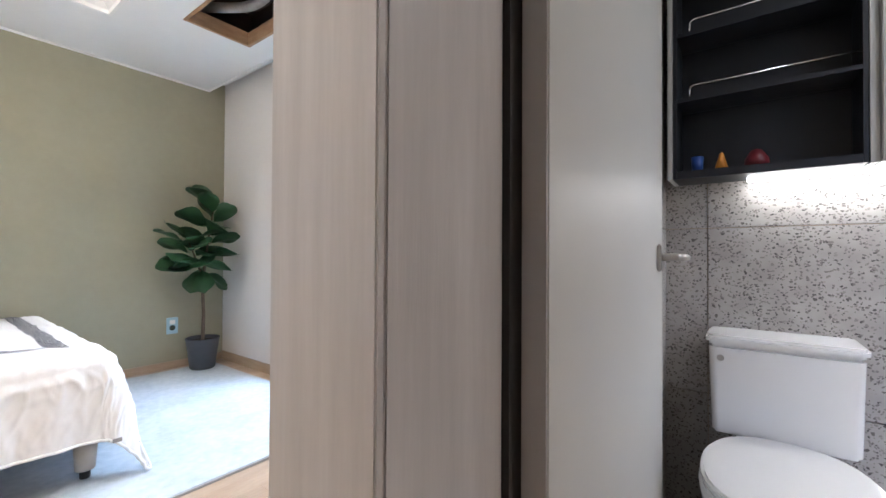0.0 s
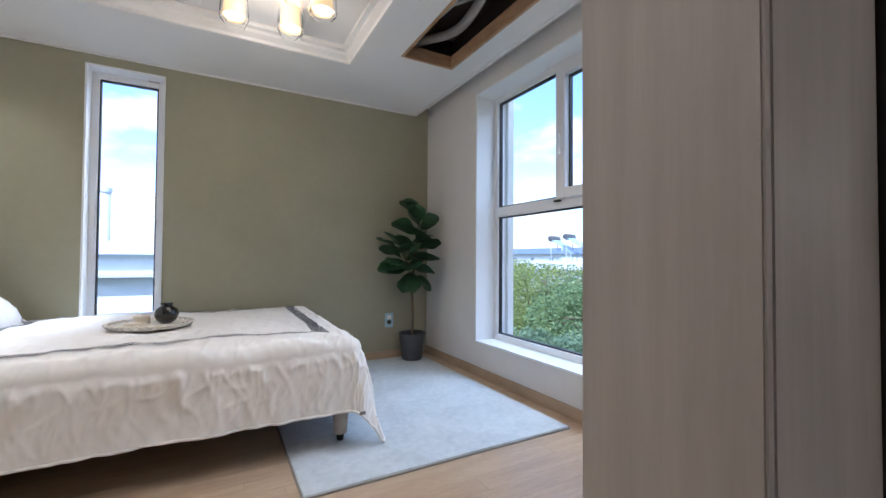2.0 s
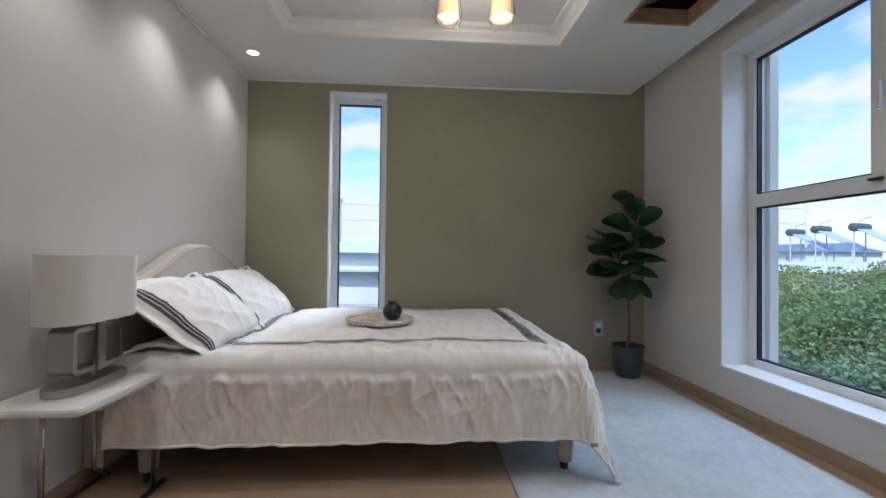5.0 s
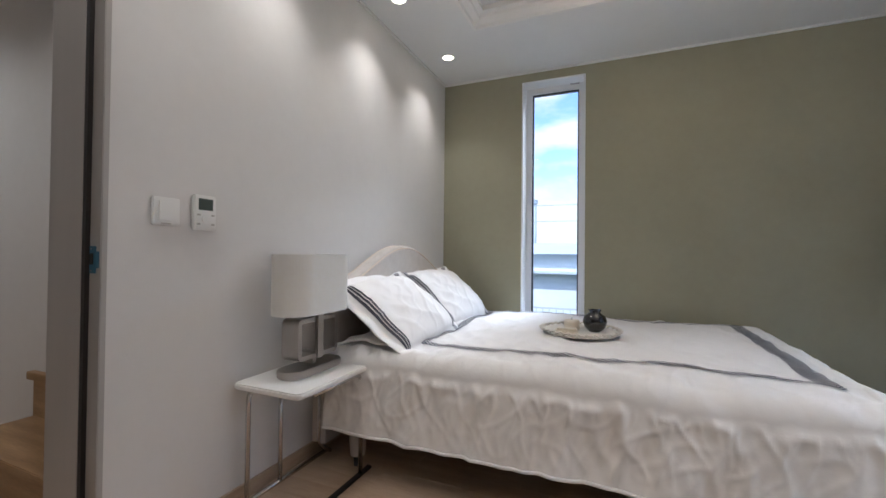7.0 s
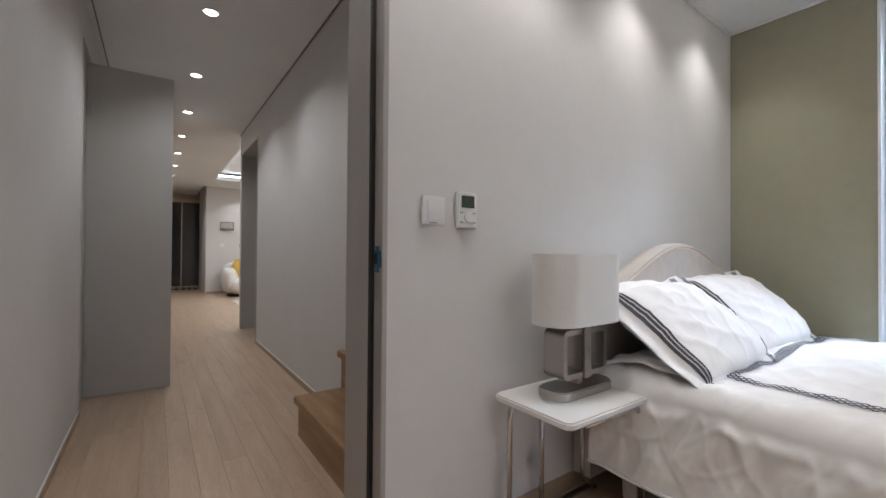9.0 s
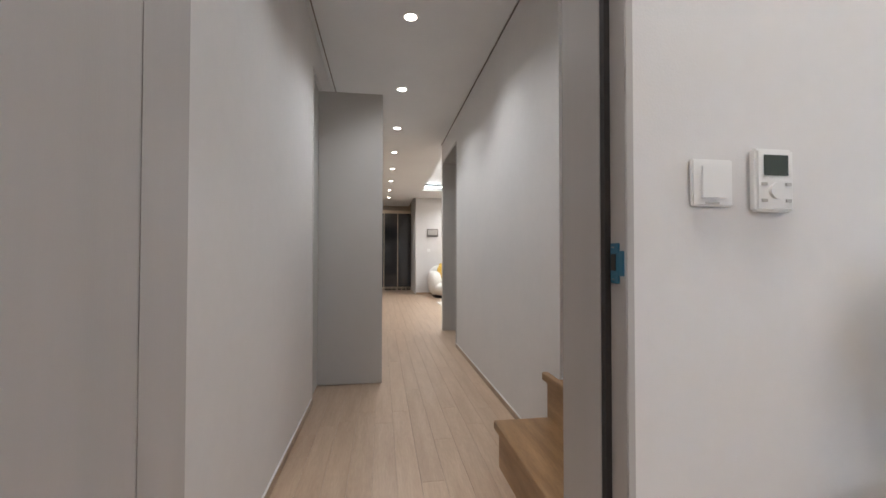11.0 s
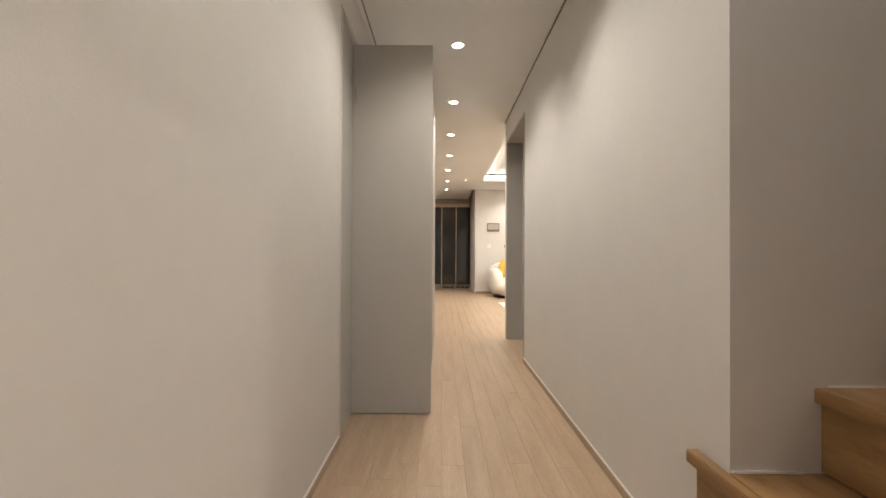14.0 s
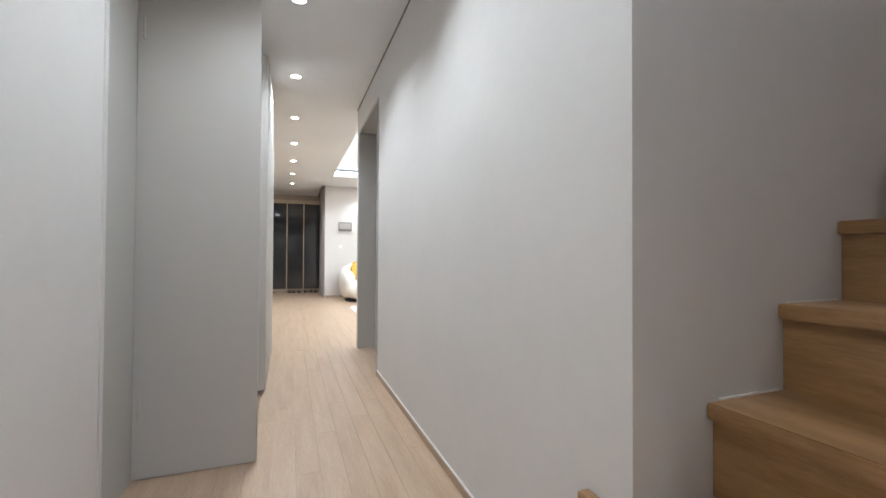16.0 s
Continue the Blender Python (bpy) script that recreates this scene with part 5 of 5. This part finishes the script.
    part("sole", prism([(0.12 * math.cos(a) + 0.0, (0.045 + 0.008 * math.cos(a)) * math.sin(a)) for a in [2 * math.pi * i / 24 for i in range(24)]], 0.0, 0.022, 0.004), M_SHOE, th)
    part("strap", sheet(lambda u, v: Vector((0.0 + 0.09 * u, -0.046 * math.cos(math.pi * v) * (1 - 0.1 * u), 0.02 + (0.045 - 0.02 * u) * math.sin(math.pi * v))), 8, 14), M_SHOE, th, "", True)
    return th


sl = slipper()
sl.matrix_world = pose(-12.5, 1.50, 0.0, 0, 0, 175)
for x, y, a in ((-12.5, 1.62, 185), (-12.52, 1.78, 170), (-12.50, 1.90, 190), (-12.45, 2.02, 160), (-12.55, 1.02, 178), (-12.53, 1.40, 181)):
    copy_thing(sl, pose(x, y, 0.0, 0, 0, a))

# ---- bathroom ----
structure("floor_bathroom", [(0.67, WX, -1.3, BY1 + 0.03, -0.004, 0.004)], M_TERR, "speckled grey bathroom floor tile")
structure("wall_bath_backing", [(WX - 0.0, WXO, -1.45, 0.80, 0, 2.75), (0.66, WX, -1.45, -1.3, 0, 2.75), (0.724, WX, BY1 + 0.020, BY1 + 0.034, 0, 2.4)], M_JOINT, "mortar backing behind the bathroom tiles")
TGY = [(-1.3, -0.70), (-0.697, -0.10), (-0.097, 0.50), (0.503, 0.645)]
bt = thing("bathroom_tiles", (WX, 0, 0), "large speckled terrazzo wall tiles", "tiles")
bt["kind"] = "structure"
for a, b in TGY:
    for c, d in ((0.0, 0.455), (0.458, 1.058), (1.061, 1.661), (1.664, 2.3)):
        part("tile", box(WX - 0.012, WX - 0.0005, a, b, c, d, 0.001), M_TERR, bt)
for a, b in ((0.724, 1.27), (1.273, 1.87), (1.873, WX - 0.013)):
    for c, d in ((0.0, 0.455), (0.458, 1.058), (1.061, 1.661), (1.664, 2.3)):
        part("tile", box(a, b, BY1 + 0.006, BY1 + 0.019, c, d, 0.001), M_TERR, bt)

to = thing("toilet", (1.8, 0.305, 0), "white porcelain close-coupled toilet with the lid closed", "toilet")
TYc, TB = 0.305, WX - 0.013
tank = prism(rounded((1.80 + TB) / 2, TYc, TB - 1.80, 0.365, 0.022), 0.395, 0.675, 0.008)
for v in tank.verts:
    f = 0.955 + 0.045 * (v.co.z - 0.395) / 0.28
    v.co.y = TYc + (v.co.y - TYc) * f
part("tank", tank, M_PORC, to)
part("tank_lid", prism(rounded((1.79 + TB) / 2, TYc, TB - 1.79, 0.382, 0.028), 0.676, 0.706, 0.009), M_PORC, to)
part("flush_button", tube([(1.80, TYc + 0.150, 0.635), (1.793, TYc + 0.150, 0.635)], 0.010, 14), M_NICKEL, to)


def oval(cx, rx, ry, n=40, sq=2.3):
    return [(cx + rx * math.copysign(abs(math.cos(a)) ** (2 / sq), math.cos(a)), TYc + ry * math.copysign(abs(math.sin(a)) ** (2 / sq), math.sin(a))) for a in [2 * math.pi * i / n for i in range(n)]]


part("seat_lid", prism(oval(1.55, 0.245, 0.184), 0.392, 0.412, 0.007), M_PORC, to)
part("seat", prism(oval(1.55, 0.24, 0.180), 0.370, 0.391, 0.005), M_PORC, to)
bw = bmesh.new()
rg_ = []
for z, c, rx, ry in ((0.0, 1.62, 0.24, 0.12), (0.12, 1.62, 0.235, 0.115), (0.22, 1.60, 0.25, 0.14), (0.31, 1.57, 0.265, 0.178), (0.369, 1.56, 0.27, 0.188)):
    rg_.append([bw.verts.new((x, y, z + 0.0045)) for x, y in oval(c, rx, ry)])
for p, q in zip(rg_, rg_[1:]):
    for i in range(40):
        bw.faces.new((p[i], p[(i + 1) % 40], q[(i + 1) % 40], q[i]))
bw.faces.new(rg_[0][::-1])
bw.faces.new(rg_[-1])
bm_box(bw, 1.72, TB, TYc - 0.11, TYc + 0.11, 0.0045, 0.394, 0.01)
bmesh.ops.recalc_face_normals(bw, faces=bw.faces)
part("bowl", bw, M_PORC, to, "", True)

bc = thing("bathroom_cabinet", (1.9, 0.2, 1.22), "black open wall cabinet with chrome shelf rails", "cabinet")
kx, ky0, ky1, kz0, kz1 = 1.835, 0.112, 0.592, 1.222, 2.12
part("back", box(WX - 0.022, WX - 0.0125, ky0, ky1, kz0, kz1), M_BLACKCAB, bc)
part("side", box(kx, WX - 0.0225, ky1 - 0.012, ky1, kz0, kz1, 0.001), M_BLACKCAB, bc)
part("side", box(kx, WX - 0.0225, ky0, ky0 + 0.012, kz0, kz1, 0.001), M_BLACKCAB, bc)
part("side_trim", box(kx - 0.004, WX - 0.0125, ky1 + 0.001, ky1 + 0.016, kz0, kz1, 0.001), M_CABSIDE, bc, "light grey outer side")
part("side_trim", box(kx - 0.004, WX - 0.0125, ky0 - 0.020, ky0 - 0.001, kz0 - 0.002, kz1, 0.001), M_CABSIDE, bc, "light grey outer side")
for z in (kz0, 1.486, 1.712, 1.93, kz1 - 0.012):
    part("shelf", box(kx, WX - 0.0225, ky0 + 0.0125, ky1 - 0.0125, z, z + 0.014 if z > kz0 else z + 0.026, 0.001), M_BLACKCAB, bc)
for z in (1.50, 1.726, 1.944):
    part("shelf_rail", tube(bent([(kx + 0.006, ky1 - 0.05, z), (kx + 0.006, ky1 - 0.05, z + 0.04), (kx + 0.006, ky0 + 0.013, z + 0.04)], 0.018), 0.0032, 8), M_CHROME, bc, "chrome gallery rail", True)
mc = thing("mirror_cabinet", (1.9, -0.2, 1.22), "grey cabinet beside the black shelves", "cabinet")
part("body", box(kx - 0.002, WX - 0.0125, -0.55, ky0 - 0.0215, kz0, kz1, 0.002), M_CABSIDE, mc)
part("door", box(kx - 0.02, kx - 0.0025, -0.548, ky0 - 0.022, kz0 + 0.002, kz1, 0.002), M_CABSIDE, mc)
ls = thing("cabinet_light", (1.95, 0.0, kz0), "white light strip under the bathroom cabinet, lit", "light strip")
part("strip", box(1.93, 1.975, -0.5, 0.385, kz0 - 0.010, kz0 - 0.0025), M_LED, ls)
lamp("cabinet_strip_light", "AREA", (1.952, -0.05, kz0 - 0.012), 0.6, (1.0, 0.93, 0.84), to=(1.955, -0.05, 0), size=0.8, size_y=0.04)
# unseen fill lamp added under the bathroom ceiling, without a fixture
lamp("bathroom_fill", "AREA", (1.25, -0.35, 2.29), 2.4, (1.0, 0.93, 0.85), to=(1.25, -0.3499, 0), size=0.3)
zt = kz0 + 0.0265
cup = thing("cup", (1.90, 0.525, zt), "small blue plastic cup on the cabinet shelf", "cup")
part("body", lathe([(0, 0), (0.016, 0), (0.019, 0.055), (0.017, 0.055), (0.014, 0.004), (0, 0.004)], (1.90, 0.525, zt), 18), mat("blue_plastic", (0.02, 0.06, 0.24), 0.35), cup, "", True)
co = thing("toy_cone", (1.90, 0.455, zt), "small orange cone on the cabinet shelf", "ornament")
part("body", lathe([(0, 0), (0.022, 0), (0.006, 0.058), (0, 0.064)], (1.90, 0.455, zt), 18), mat("orange_plastic", (0.60, 0.22, 0.02), 0.4), co, "", True)
# small red toy shape standing next to the cone
cr = thing("soap_dish", (1.905, 0.36, zt), "small dark red rounded ornament on the cabinet shelf", "ornament")
part("body", lathe([(0, 0), (0.036, 0), (0.032, 0.03), (0.014, 0.058), (0, 0.062)], (1.905, 0.36, zt), 18), mat("dark_red_plastic", (0.13, 0.012, 0.016), 0.4), cr, "", True)

# ---- outside ----
M_GRASS = mat("dry_green_ground", (0.10, 0.12, 0.05), 0.95, c2=(0.17, 0.16, 0.09), scale=0.4)
M_BARK = mat("brown_bark", (0.09, 0.07, 0.05), 0.9, c2=(0.14, 0.11, 0.08), scale=12, bump=0.6)
# foliage greens lightened so the colour carries the outdoor haze
M_TREE1 = mat("hazed_mid_green_foliage", (0.13, 0.215, 0.10), 0.6, c2=(0.22, 0.32, 0.15), scale=1.3, fine=0.2)
M_TREE2 = mat("hazed_blue_green_foliage", (0.12, 0.20, 0.13), 0.6, c2=(0.20, 0.29, 0.18), scale=1.1, fine=0.2)
M_TREE3 = mat("hazed_yellow_green_foliage", (0.19, 0.26, 0.085), 0.6, c2=(0.29, 0.35, 0.12), scale=1.5, fine=0.2)
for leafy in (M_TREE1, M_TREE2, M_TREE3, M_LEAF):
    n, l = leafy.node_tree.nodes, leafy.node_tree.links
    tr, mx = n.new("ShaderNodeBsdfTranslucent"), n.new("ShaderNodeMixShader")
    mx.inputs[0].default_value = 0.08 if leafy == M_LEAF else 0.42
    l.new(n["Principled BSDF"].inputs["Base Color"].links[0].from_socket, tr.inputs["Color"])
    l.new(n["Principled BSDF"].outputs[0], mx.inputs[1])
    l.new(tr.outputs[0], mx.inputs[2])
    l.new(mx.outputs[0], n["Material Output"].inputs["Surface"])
M_HOUSE = mat("white_house_render", (0.58, 0.63, 0.67), 0.8, c2=(0.65, 0.70, 0.73), scale=1.0)
M_METALROOF = mat("pale_metal_roof", (0.48, 0.54, 0.58), 0.5, c2=(0.54, 0.60, 0.64), scale=1.5)
M_BLUEROOF = mat("slate_blue_roof", (0.12, 0.17, 0.24), 0.6, c2=(0.15, 0.2, 0.27), scale=2)
M_REDROOF = mat("faded_red_roof", (0.40, 0.14, 0.14), 0.7, c2=(0.46, 0.18, 0.17), scale=2)
M_SOLAR = mat("blue_solar_tubes", (0.30, 0.44, 0.62), 0.3, c2=(0.36, 0.50, 0.68), scale=8)
M_DRUM = mat("dark_grey_drum", (0.07, 0.08, 0.09), 0.45)
M_PANELBLUE = mat("light_blue_shutter", (0.20, 0.36, 0.62), 0.5, c2=(0.23, 0.4, 0.66), scale=2)
M_FARWIN = mat("dark_far_window", (0.24, 0.29, 0.34), 0.2)
M_RAIL = mat("pale_grey_rail", (0.42, 0.46, 0.5), 0.5)
M_RENDER = mat("cream_outer_render", (0.66, 0.65, 0.61), 0.85, c2=(0.7, 0.69, 0.65), scale=4, bump=0.5, bump_scale=120)
GZ = -3.4
gb = bmesh.new()
bmesh.ops.create_grid(gb, x_segments=2, y_segments=2, size=1500, matrix=Matrix.Translation((0, 0, GZ)))
tagged(part("ground", gb, M_GRASS), "dry grassy ground below the house", kind="structure")
structure("wall_outer", [(WXO + 0.001, WXO + 0.06, WIN[1] - 0.03, GY + 0.36, -3.4, 3.0), (WXO + 0.001, WXO + 0.06, -1.6, WIN[0] + 0.03, -3.4, 3.0), (WXO + 0.001, WXO + 0.06, WIN[0] + 0.03, WIN[1] - 0.03, -3.4, WIN[2] - 0.02)], M_RENDER, "cream rendered outer wall")
structure("wall_lower", [(-13.0, WXO, -1.6, GY + 0.3, -3.4, -0.205)], M_RENDER, "storey below")


def tree(x, y, top, radius, material, seed, count):
    r = random.Random(seed)
    th = thing("tree", (x, y, GZ), "leafy broad tree outside the window", "tree", "trees outside the window")
    h = top - GZ
    trunk = [(x, y, GZ), (x + 0.1, y, GZ + h * 0.25), (x, y + 0.1, GZ + h * 0.5), (x + 0.05, y, GZ + h * 0.8)]
    bm = tube(trunk, [0.17, 0.14, 0.10, 0.04], 8)
    clumps = []
    for k in range(15):
        a, e = r.uniform(0, 6.283), r.uniform(-0.75, 1.0)
        q = radius * r.uniform(0.45, 0.85)
        c = Vector((x + q * math.cos(a) * (1 - 0.4 * abs(e)), y + q * math.sin(a) * (1 - 0.4 * abs(e)), GZ + h * 0.60 + e * h * 0.33))
        clumps.append((c, r.uniform(0.45, 0.8) * radius * 0.62))
        tube([(x, y, GZ + h * r.uniform(0.3, 0.55)), tuple(c.lerp(Vector((x, y, c.z)), 0.5)), tuple(c)], [0.06, 0.04, 0.015], 6, bm)
    part("trunk", bm, M_BARK, th, "", True)
    verts, faces = [], []
    for _ in range(count):
        c, cr = r.choice(clumps)
        d = Vector((r.gauss(0, 1), r.gauss(0, 1), r.gauss(0, 1))).normalized() * cr * r.uniform(0.55, 1.0) ** 0.5
        p = c + d
        if p.z > top + 0.15:
            p.z = top - r.uniform(0, 0.3)
        u = Vector((r.gauss(0, 1), r.gauss(0, 1), r.gauss(0, 0.6))).normalized()
        w = u.cross(Vector((r.gauss(0, 1), r.gauss(0, 1), r.gauss(0, 1)))).normalized()
        s = r.uniform(0.022, 0.055)
        i = len(verts)
        verts += [p - u * s, p + w * s * 0.55, p + u * s, p - w * s * 0.55]
        faces.append((i, i + 1, i + 2, i + 3))
    me = bpy.data.meshes.new("crown")
    me.from_pydata([v - Vector((x, y, GZ)) for v in verts], [], faces)
    me.materials.append(material)
    ob = new("crown", me)
    ob.parent = th


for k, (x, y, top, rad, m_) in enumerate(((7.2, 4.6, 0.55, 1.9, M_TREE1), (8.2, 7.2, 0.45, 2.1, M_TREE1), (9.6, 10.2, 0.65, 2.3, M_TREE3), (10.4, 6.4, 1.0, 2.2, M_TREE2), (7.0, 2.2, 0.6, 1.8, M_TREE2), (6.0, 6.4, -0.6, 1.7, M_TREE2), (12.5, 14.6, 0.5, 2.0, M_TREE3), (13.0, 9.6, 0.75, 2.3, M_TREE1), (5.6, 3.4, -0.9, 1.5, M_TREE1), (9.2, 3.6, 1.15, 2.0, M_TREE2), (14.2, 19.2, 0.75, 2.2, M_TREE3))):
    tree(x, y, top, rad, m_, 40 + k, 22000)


def house(x0, x1, y0, y1, top, wall_m, roof_m, label, rows=2, cols=4, ridge=0.9, face="x"):
    th = thing("house", ((x0 + x1) / 2, (y0 + y1) / 2, GZ), label, "house")
    part("wall", box(x0, x1, y0, y1, GZ, top), wall_m, th)
    bm = bmesh.new()
    o = 0.35
    pts = [(x0 - o, y0 - o, top), (x1 + o, y0 - o, top), (x1 + o, y1 + o, top), (x0 - o, y1 + o, top)]
    r0, r1 = ((x0 + x1) / 2, y0 - o + 0.5, top + ridge), ((x0 + x1) / 2, y1 + o - 0.5, top + ridge)
    if x1 - x0 > y1 - y0:
        r0, r1 = (x0 - o + 0.5, (y0 + y1) / 2, top + ridge), (x1 + o - 0.5, (y0 + y1) / 2, top + ridge)
    v = [bm.verts.new(p) for p in pts + [r0, r1]]
    fs = [(0, 1, 2, 3), (0, 3, 4), (1, 5, 2), (0, 4, 5, 1), (3, 2, 5, 4)] if x1 - x0 > y1 - y0 else [(0, 1, 2, 3), (0, 4, 1), (3, 2, 5), (1, 4, 5, 2), (0, 3, 5, 4)]
    for f in fs:
        bm.faces.new([v[i] for i in f])
    bmesh.ops.recalc_face_normals(bm, faces=bm.faces)
    part("roof", bm, roof_m, th)
    for i in range(cols):
        for j in range(rows):
            z = top - 0.75 - 1.5 * j
            if face == "x":
                c = y0 + (y1 - y0) * (i + 0.5) / cols
                part("window", box(x0 - 0.04, x0 + 0.02, c - 0.35, c + 0.35, z - 0.25, z + 0.25), M_FARWIN, th, "dark window")
            else:
                c = x0 + (x1 - x0) * (i + 0.5) / cols
                part("window", box(c - 0.25, c + 0.25, y0 - 0.04, y0 + 0.02, z - 0.12, z + 0.12), M_FARWIN, th, "dark window")
    return th


house(22, 27, 13, 19.5, 0.2, M_HOUSE, M_REDROOF, "low white house with a faded red roof", ridge=0.6)
house(22, 27, 20.5, 29, 0.2, M_HOUSE, M_METALROOF, "low white house with a pale metal roof", ridge=0.6)
house(38, 46, 38, 60, 1.6, M_HOUSE, M_BLUEROOF, "distant white house with a slate blue roof", cols=6)
house(40, 48, 8, 30, 1.9, M_HOUSE, M_METALROOF, "distant pale factory with a metal roof", cols=8)
house(60, 70, 20, 34, 2.4, M_HOUSE, M_BLUEROOF, "far house with a slate blue roof", cols=6)
hn = house(-7.5, 5.5, 15, 24, 1.0, M_HOUSE, M_METALROOF, "white building with a pale metal roof", rows=0, cols=8, ridge=0.5, face="y")
part("canopy", box(-7.5, 5.5, 14.6, 14.999, 0.36, 0.45), M_METALROOF, hn, "pale metal canopy")
part("shutter", box(-0.3, 1.6, 14.93, 14.999, -2.6, 0.329), M_PANELBLUE, hn, "light blue roller shutter")
part("column", box(-1.15, -0.95, 14.7, 14.9, GZ, 0.329), M_RAIL, hn)
ch = thing("chimney_stack", (-4.45, 24.6, GZ), "tall pale industrial stack", "chimney")
part("shaft", lathe([(0, 0), (0.25, 0), (0.22, 7.3), (0, 7.3)], (-4.45, 24.6, GZ), 16), M_METALROOF, ch, "", True)
part("cap", lathe([(0.2, 0), (0.28, 0), (0.28, 0.2), (0, 0.2)], (-4.45, 24.6, GZ + 7.3), 16), M_METALROOF, ch)
fence = thing("railing", (-0.5, 10.5, GZ), "pale steel railing on a low wall before the white building", "railing")
part("parapet", box(-5, 4, 10.42, 10.59, GZ, -1.25, 0.01), M_HOUSE, fence, "pale rendered parapet")
part("top_rail", box(-5, 4, 10.48, 10.53, -0.25, -0.21), M_RAIL, fence)
for k in range(61):
    part("baluster", box(-5 + 0.15 * k - 0.01, -5 + 0.15 * k + 0.01, 10.495, 10.515, -1.25, -0.25), M_RAIL, fence)
wire = thing("power_line", (0, 40, GZ), "thin overhead power lines on slim poles beyond the white building", "power line")
for x in (-40, 40):
    part("pole", tube([(x, 40, GZ), (x, 40, 7.0)], [0.14, 0.09], 8), M_RAIL, wire, "", True)
for z in (4.1, 5.6):
    part("cable", tube([(-40 + 8 * k, 40, z + 0.0003 * (8 * k - 40) ** 2) for k in range(11)], 0.03, 5), M_RAIL, wire)
for k, (x, y, w, h) in enumerate(((-20, 260, 14, 12), (-2, 280, 16, 14), (18, 270, 12, 11), (40, 300, 18, 10), (-60, 300, 30, 8))):
    tw_ = thing("apartment_block", (x, y, GZ), "distant pale apartment block on the horizon", "building", "far apartment blocks")
    part("wall", box(x, x + w, y, y + 10, GZ, GZ + h), M_HOUSE, tw_)
    for j in range(3):
        part("window_band", box(x + 0.5, x + w - 0.5, y - 0.1, y - 0.01, GZ + 3 + 2.4 * j, GZ + 4 + 2.4 * j), M_FARWIN, tw_, "dark window band")


def solar_heater():
    th = thing("solar_water_heater", (0, 0, 0), "solar water heater with grey drum and blue tilted tubes", "solar heater", "solar heaters on the metal roof")
    part("drum", tube([(-0.65, 0, 1.65), (-0.6, 0, 1.65), (0.6, 0, 1.65), (0.65, 0, 1.65)], [0.16, 0.23, 0.23, 0.16], 18), M_DRUM, th, "dark grey drum", True)
    pan = box(-0.6, 0.6, -1.1, 1.1, -0.03, 0.03, 0.01)
    pan.transform(Matrix.Translation((0, -1.05, 1.0)) @ Matrix.Rotation(radians(31), 4, "X"))
    part("collector", pan, M_SOLAR, th, "blue tilted collector")
    for xx in (-0.5, 0.5):
        for yy, zt_ in ((0.0, 1.5), (-1.75, 0.62)):
            part("leg", tube([(xx, yy, -0.5), (xx, yy, zt_)], 0.035, 6), M_RAIL, th)
    part("valve", tube(bent([(0, 0, 1.83), (0, 0, 2.05), (0, -0.5, 2.2)], 0.1), 0.03, 6), M_RAIL, th)
    return th


sh = solar_heater()
sh.matrix_world = pose(24.4, 25.4, 0.95, 0, 0, 14)
for x, y in ((24.4, 23.75), (24.4, 21.6)):
    copy_thing(sh, pose(x, y, 1.05, 0, 0, 14))
py = thing("pylon", (120, 90, GZ), "far lattice power pylon", "pylon")
for sx in (-1, 1):
    for sy in (-1, 1):
        part("leg", tube([(120 + 2.2 * sx, 90 + 2.2 * sy, GZ), (120 + 0.3 * sx, 90 + 0.3 * sy, GZ + 20)], 0.12, 4), M_RAIL, py)
for k in range(3):
    part("crossarm", tube([(118 - k * 0.0, 86 + k, GZ + 13 + 3 * k), (122, 94 - k, GZ + 13 + 3 * k)], 0.1, 4), M_RAIL, py)

# ---- floor planks ----
PW, PL = 0.104, 1.21
plank_mesh = {}


def plank(x0, x1, y0, y1):
    key = (round(x1 - x0, 3), round(y1 - y0, 3))
    if key not in plank_mesh:
        bm = box(0, key[0] - 0.0007, 0, key[1] - 0.0007, -0.0055, 0.0)
        top = [e for e in bm.edges if all(v.co.z > -0.001 for v in e.verts)]
        bmesh.ops.bevel(bm, geom=top, offset=0.0005, segments=1, affect="EDGES")
        me = bpy.data.meshes.new("plank")
        bm.to_mesh(me)
        bm.free()
        me.materials.append(M_PLANK)
        plank_mesh[key] = me
    ob = new("plank", plank_mesh[key])
    ob.parent = floor
    ob.location = (x0, y0, 0)


rest = bmesh.new()


def lay(xa, xb, ya, yb, single=True, seed=1):
    r = random.Random(seed)
    n = max(1, round((yb - ya) / PW))
    w = (yb - ya) / n
    for i in range(n):
        y = ya + i * w
        x = xa - r.uniform(0, PL * 0.75)
        while x < xb - 0.01:
            p, q = max(x, xa), min(x + PL, xb)
            if q - p > 0.02:
                if single:
                    plank(p, q, y, y + w)
                else:
                    bm_box(rest, p, q - 0.0015, y, y + w - 0.0015, -0.0055, 0.0)
            x += PL


lay(HXB + 0.0, WX, LY + 0.02, GY, True, 3)
lay(-6.0, HXB, LY, RY, True, 5)
lay(HXB, BX + 0.2, SY, LY + 0.02, True, 7)
lay(-5.9, -2.56, RY, 3.2, False, 8)
lay(-12.75, -6.0, -1.4, 4.4, False, 9)
lay(-6.0, -3.4, -1.4, LY, False, 10)
fr_ = part("plank_field", rest, M_PLANK, floor, "pale oak planks farther off", kind="stuff")
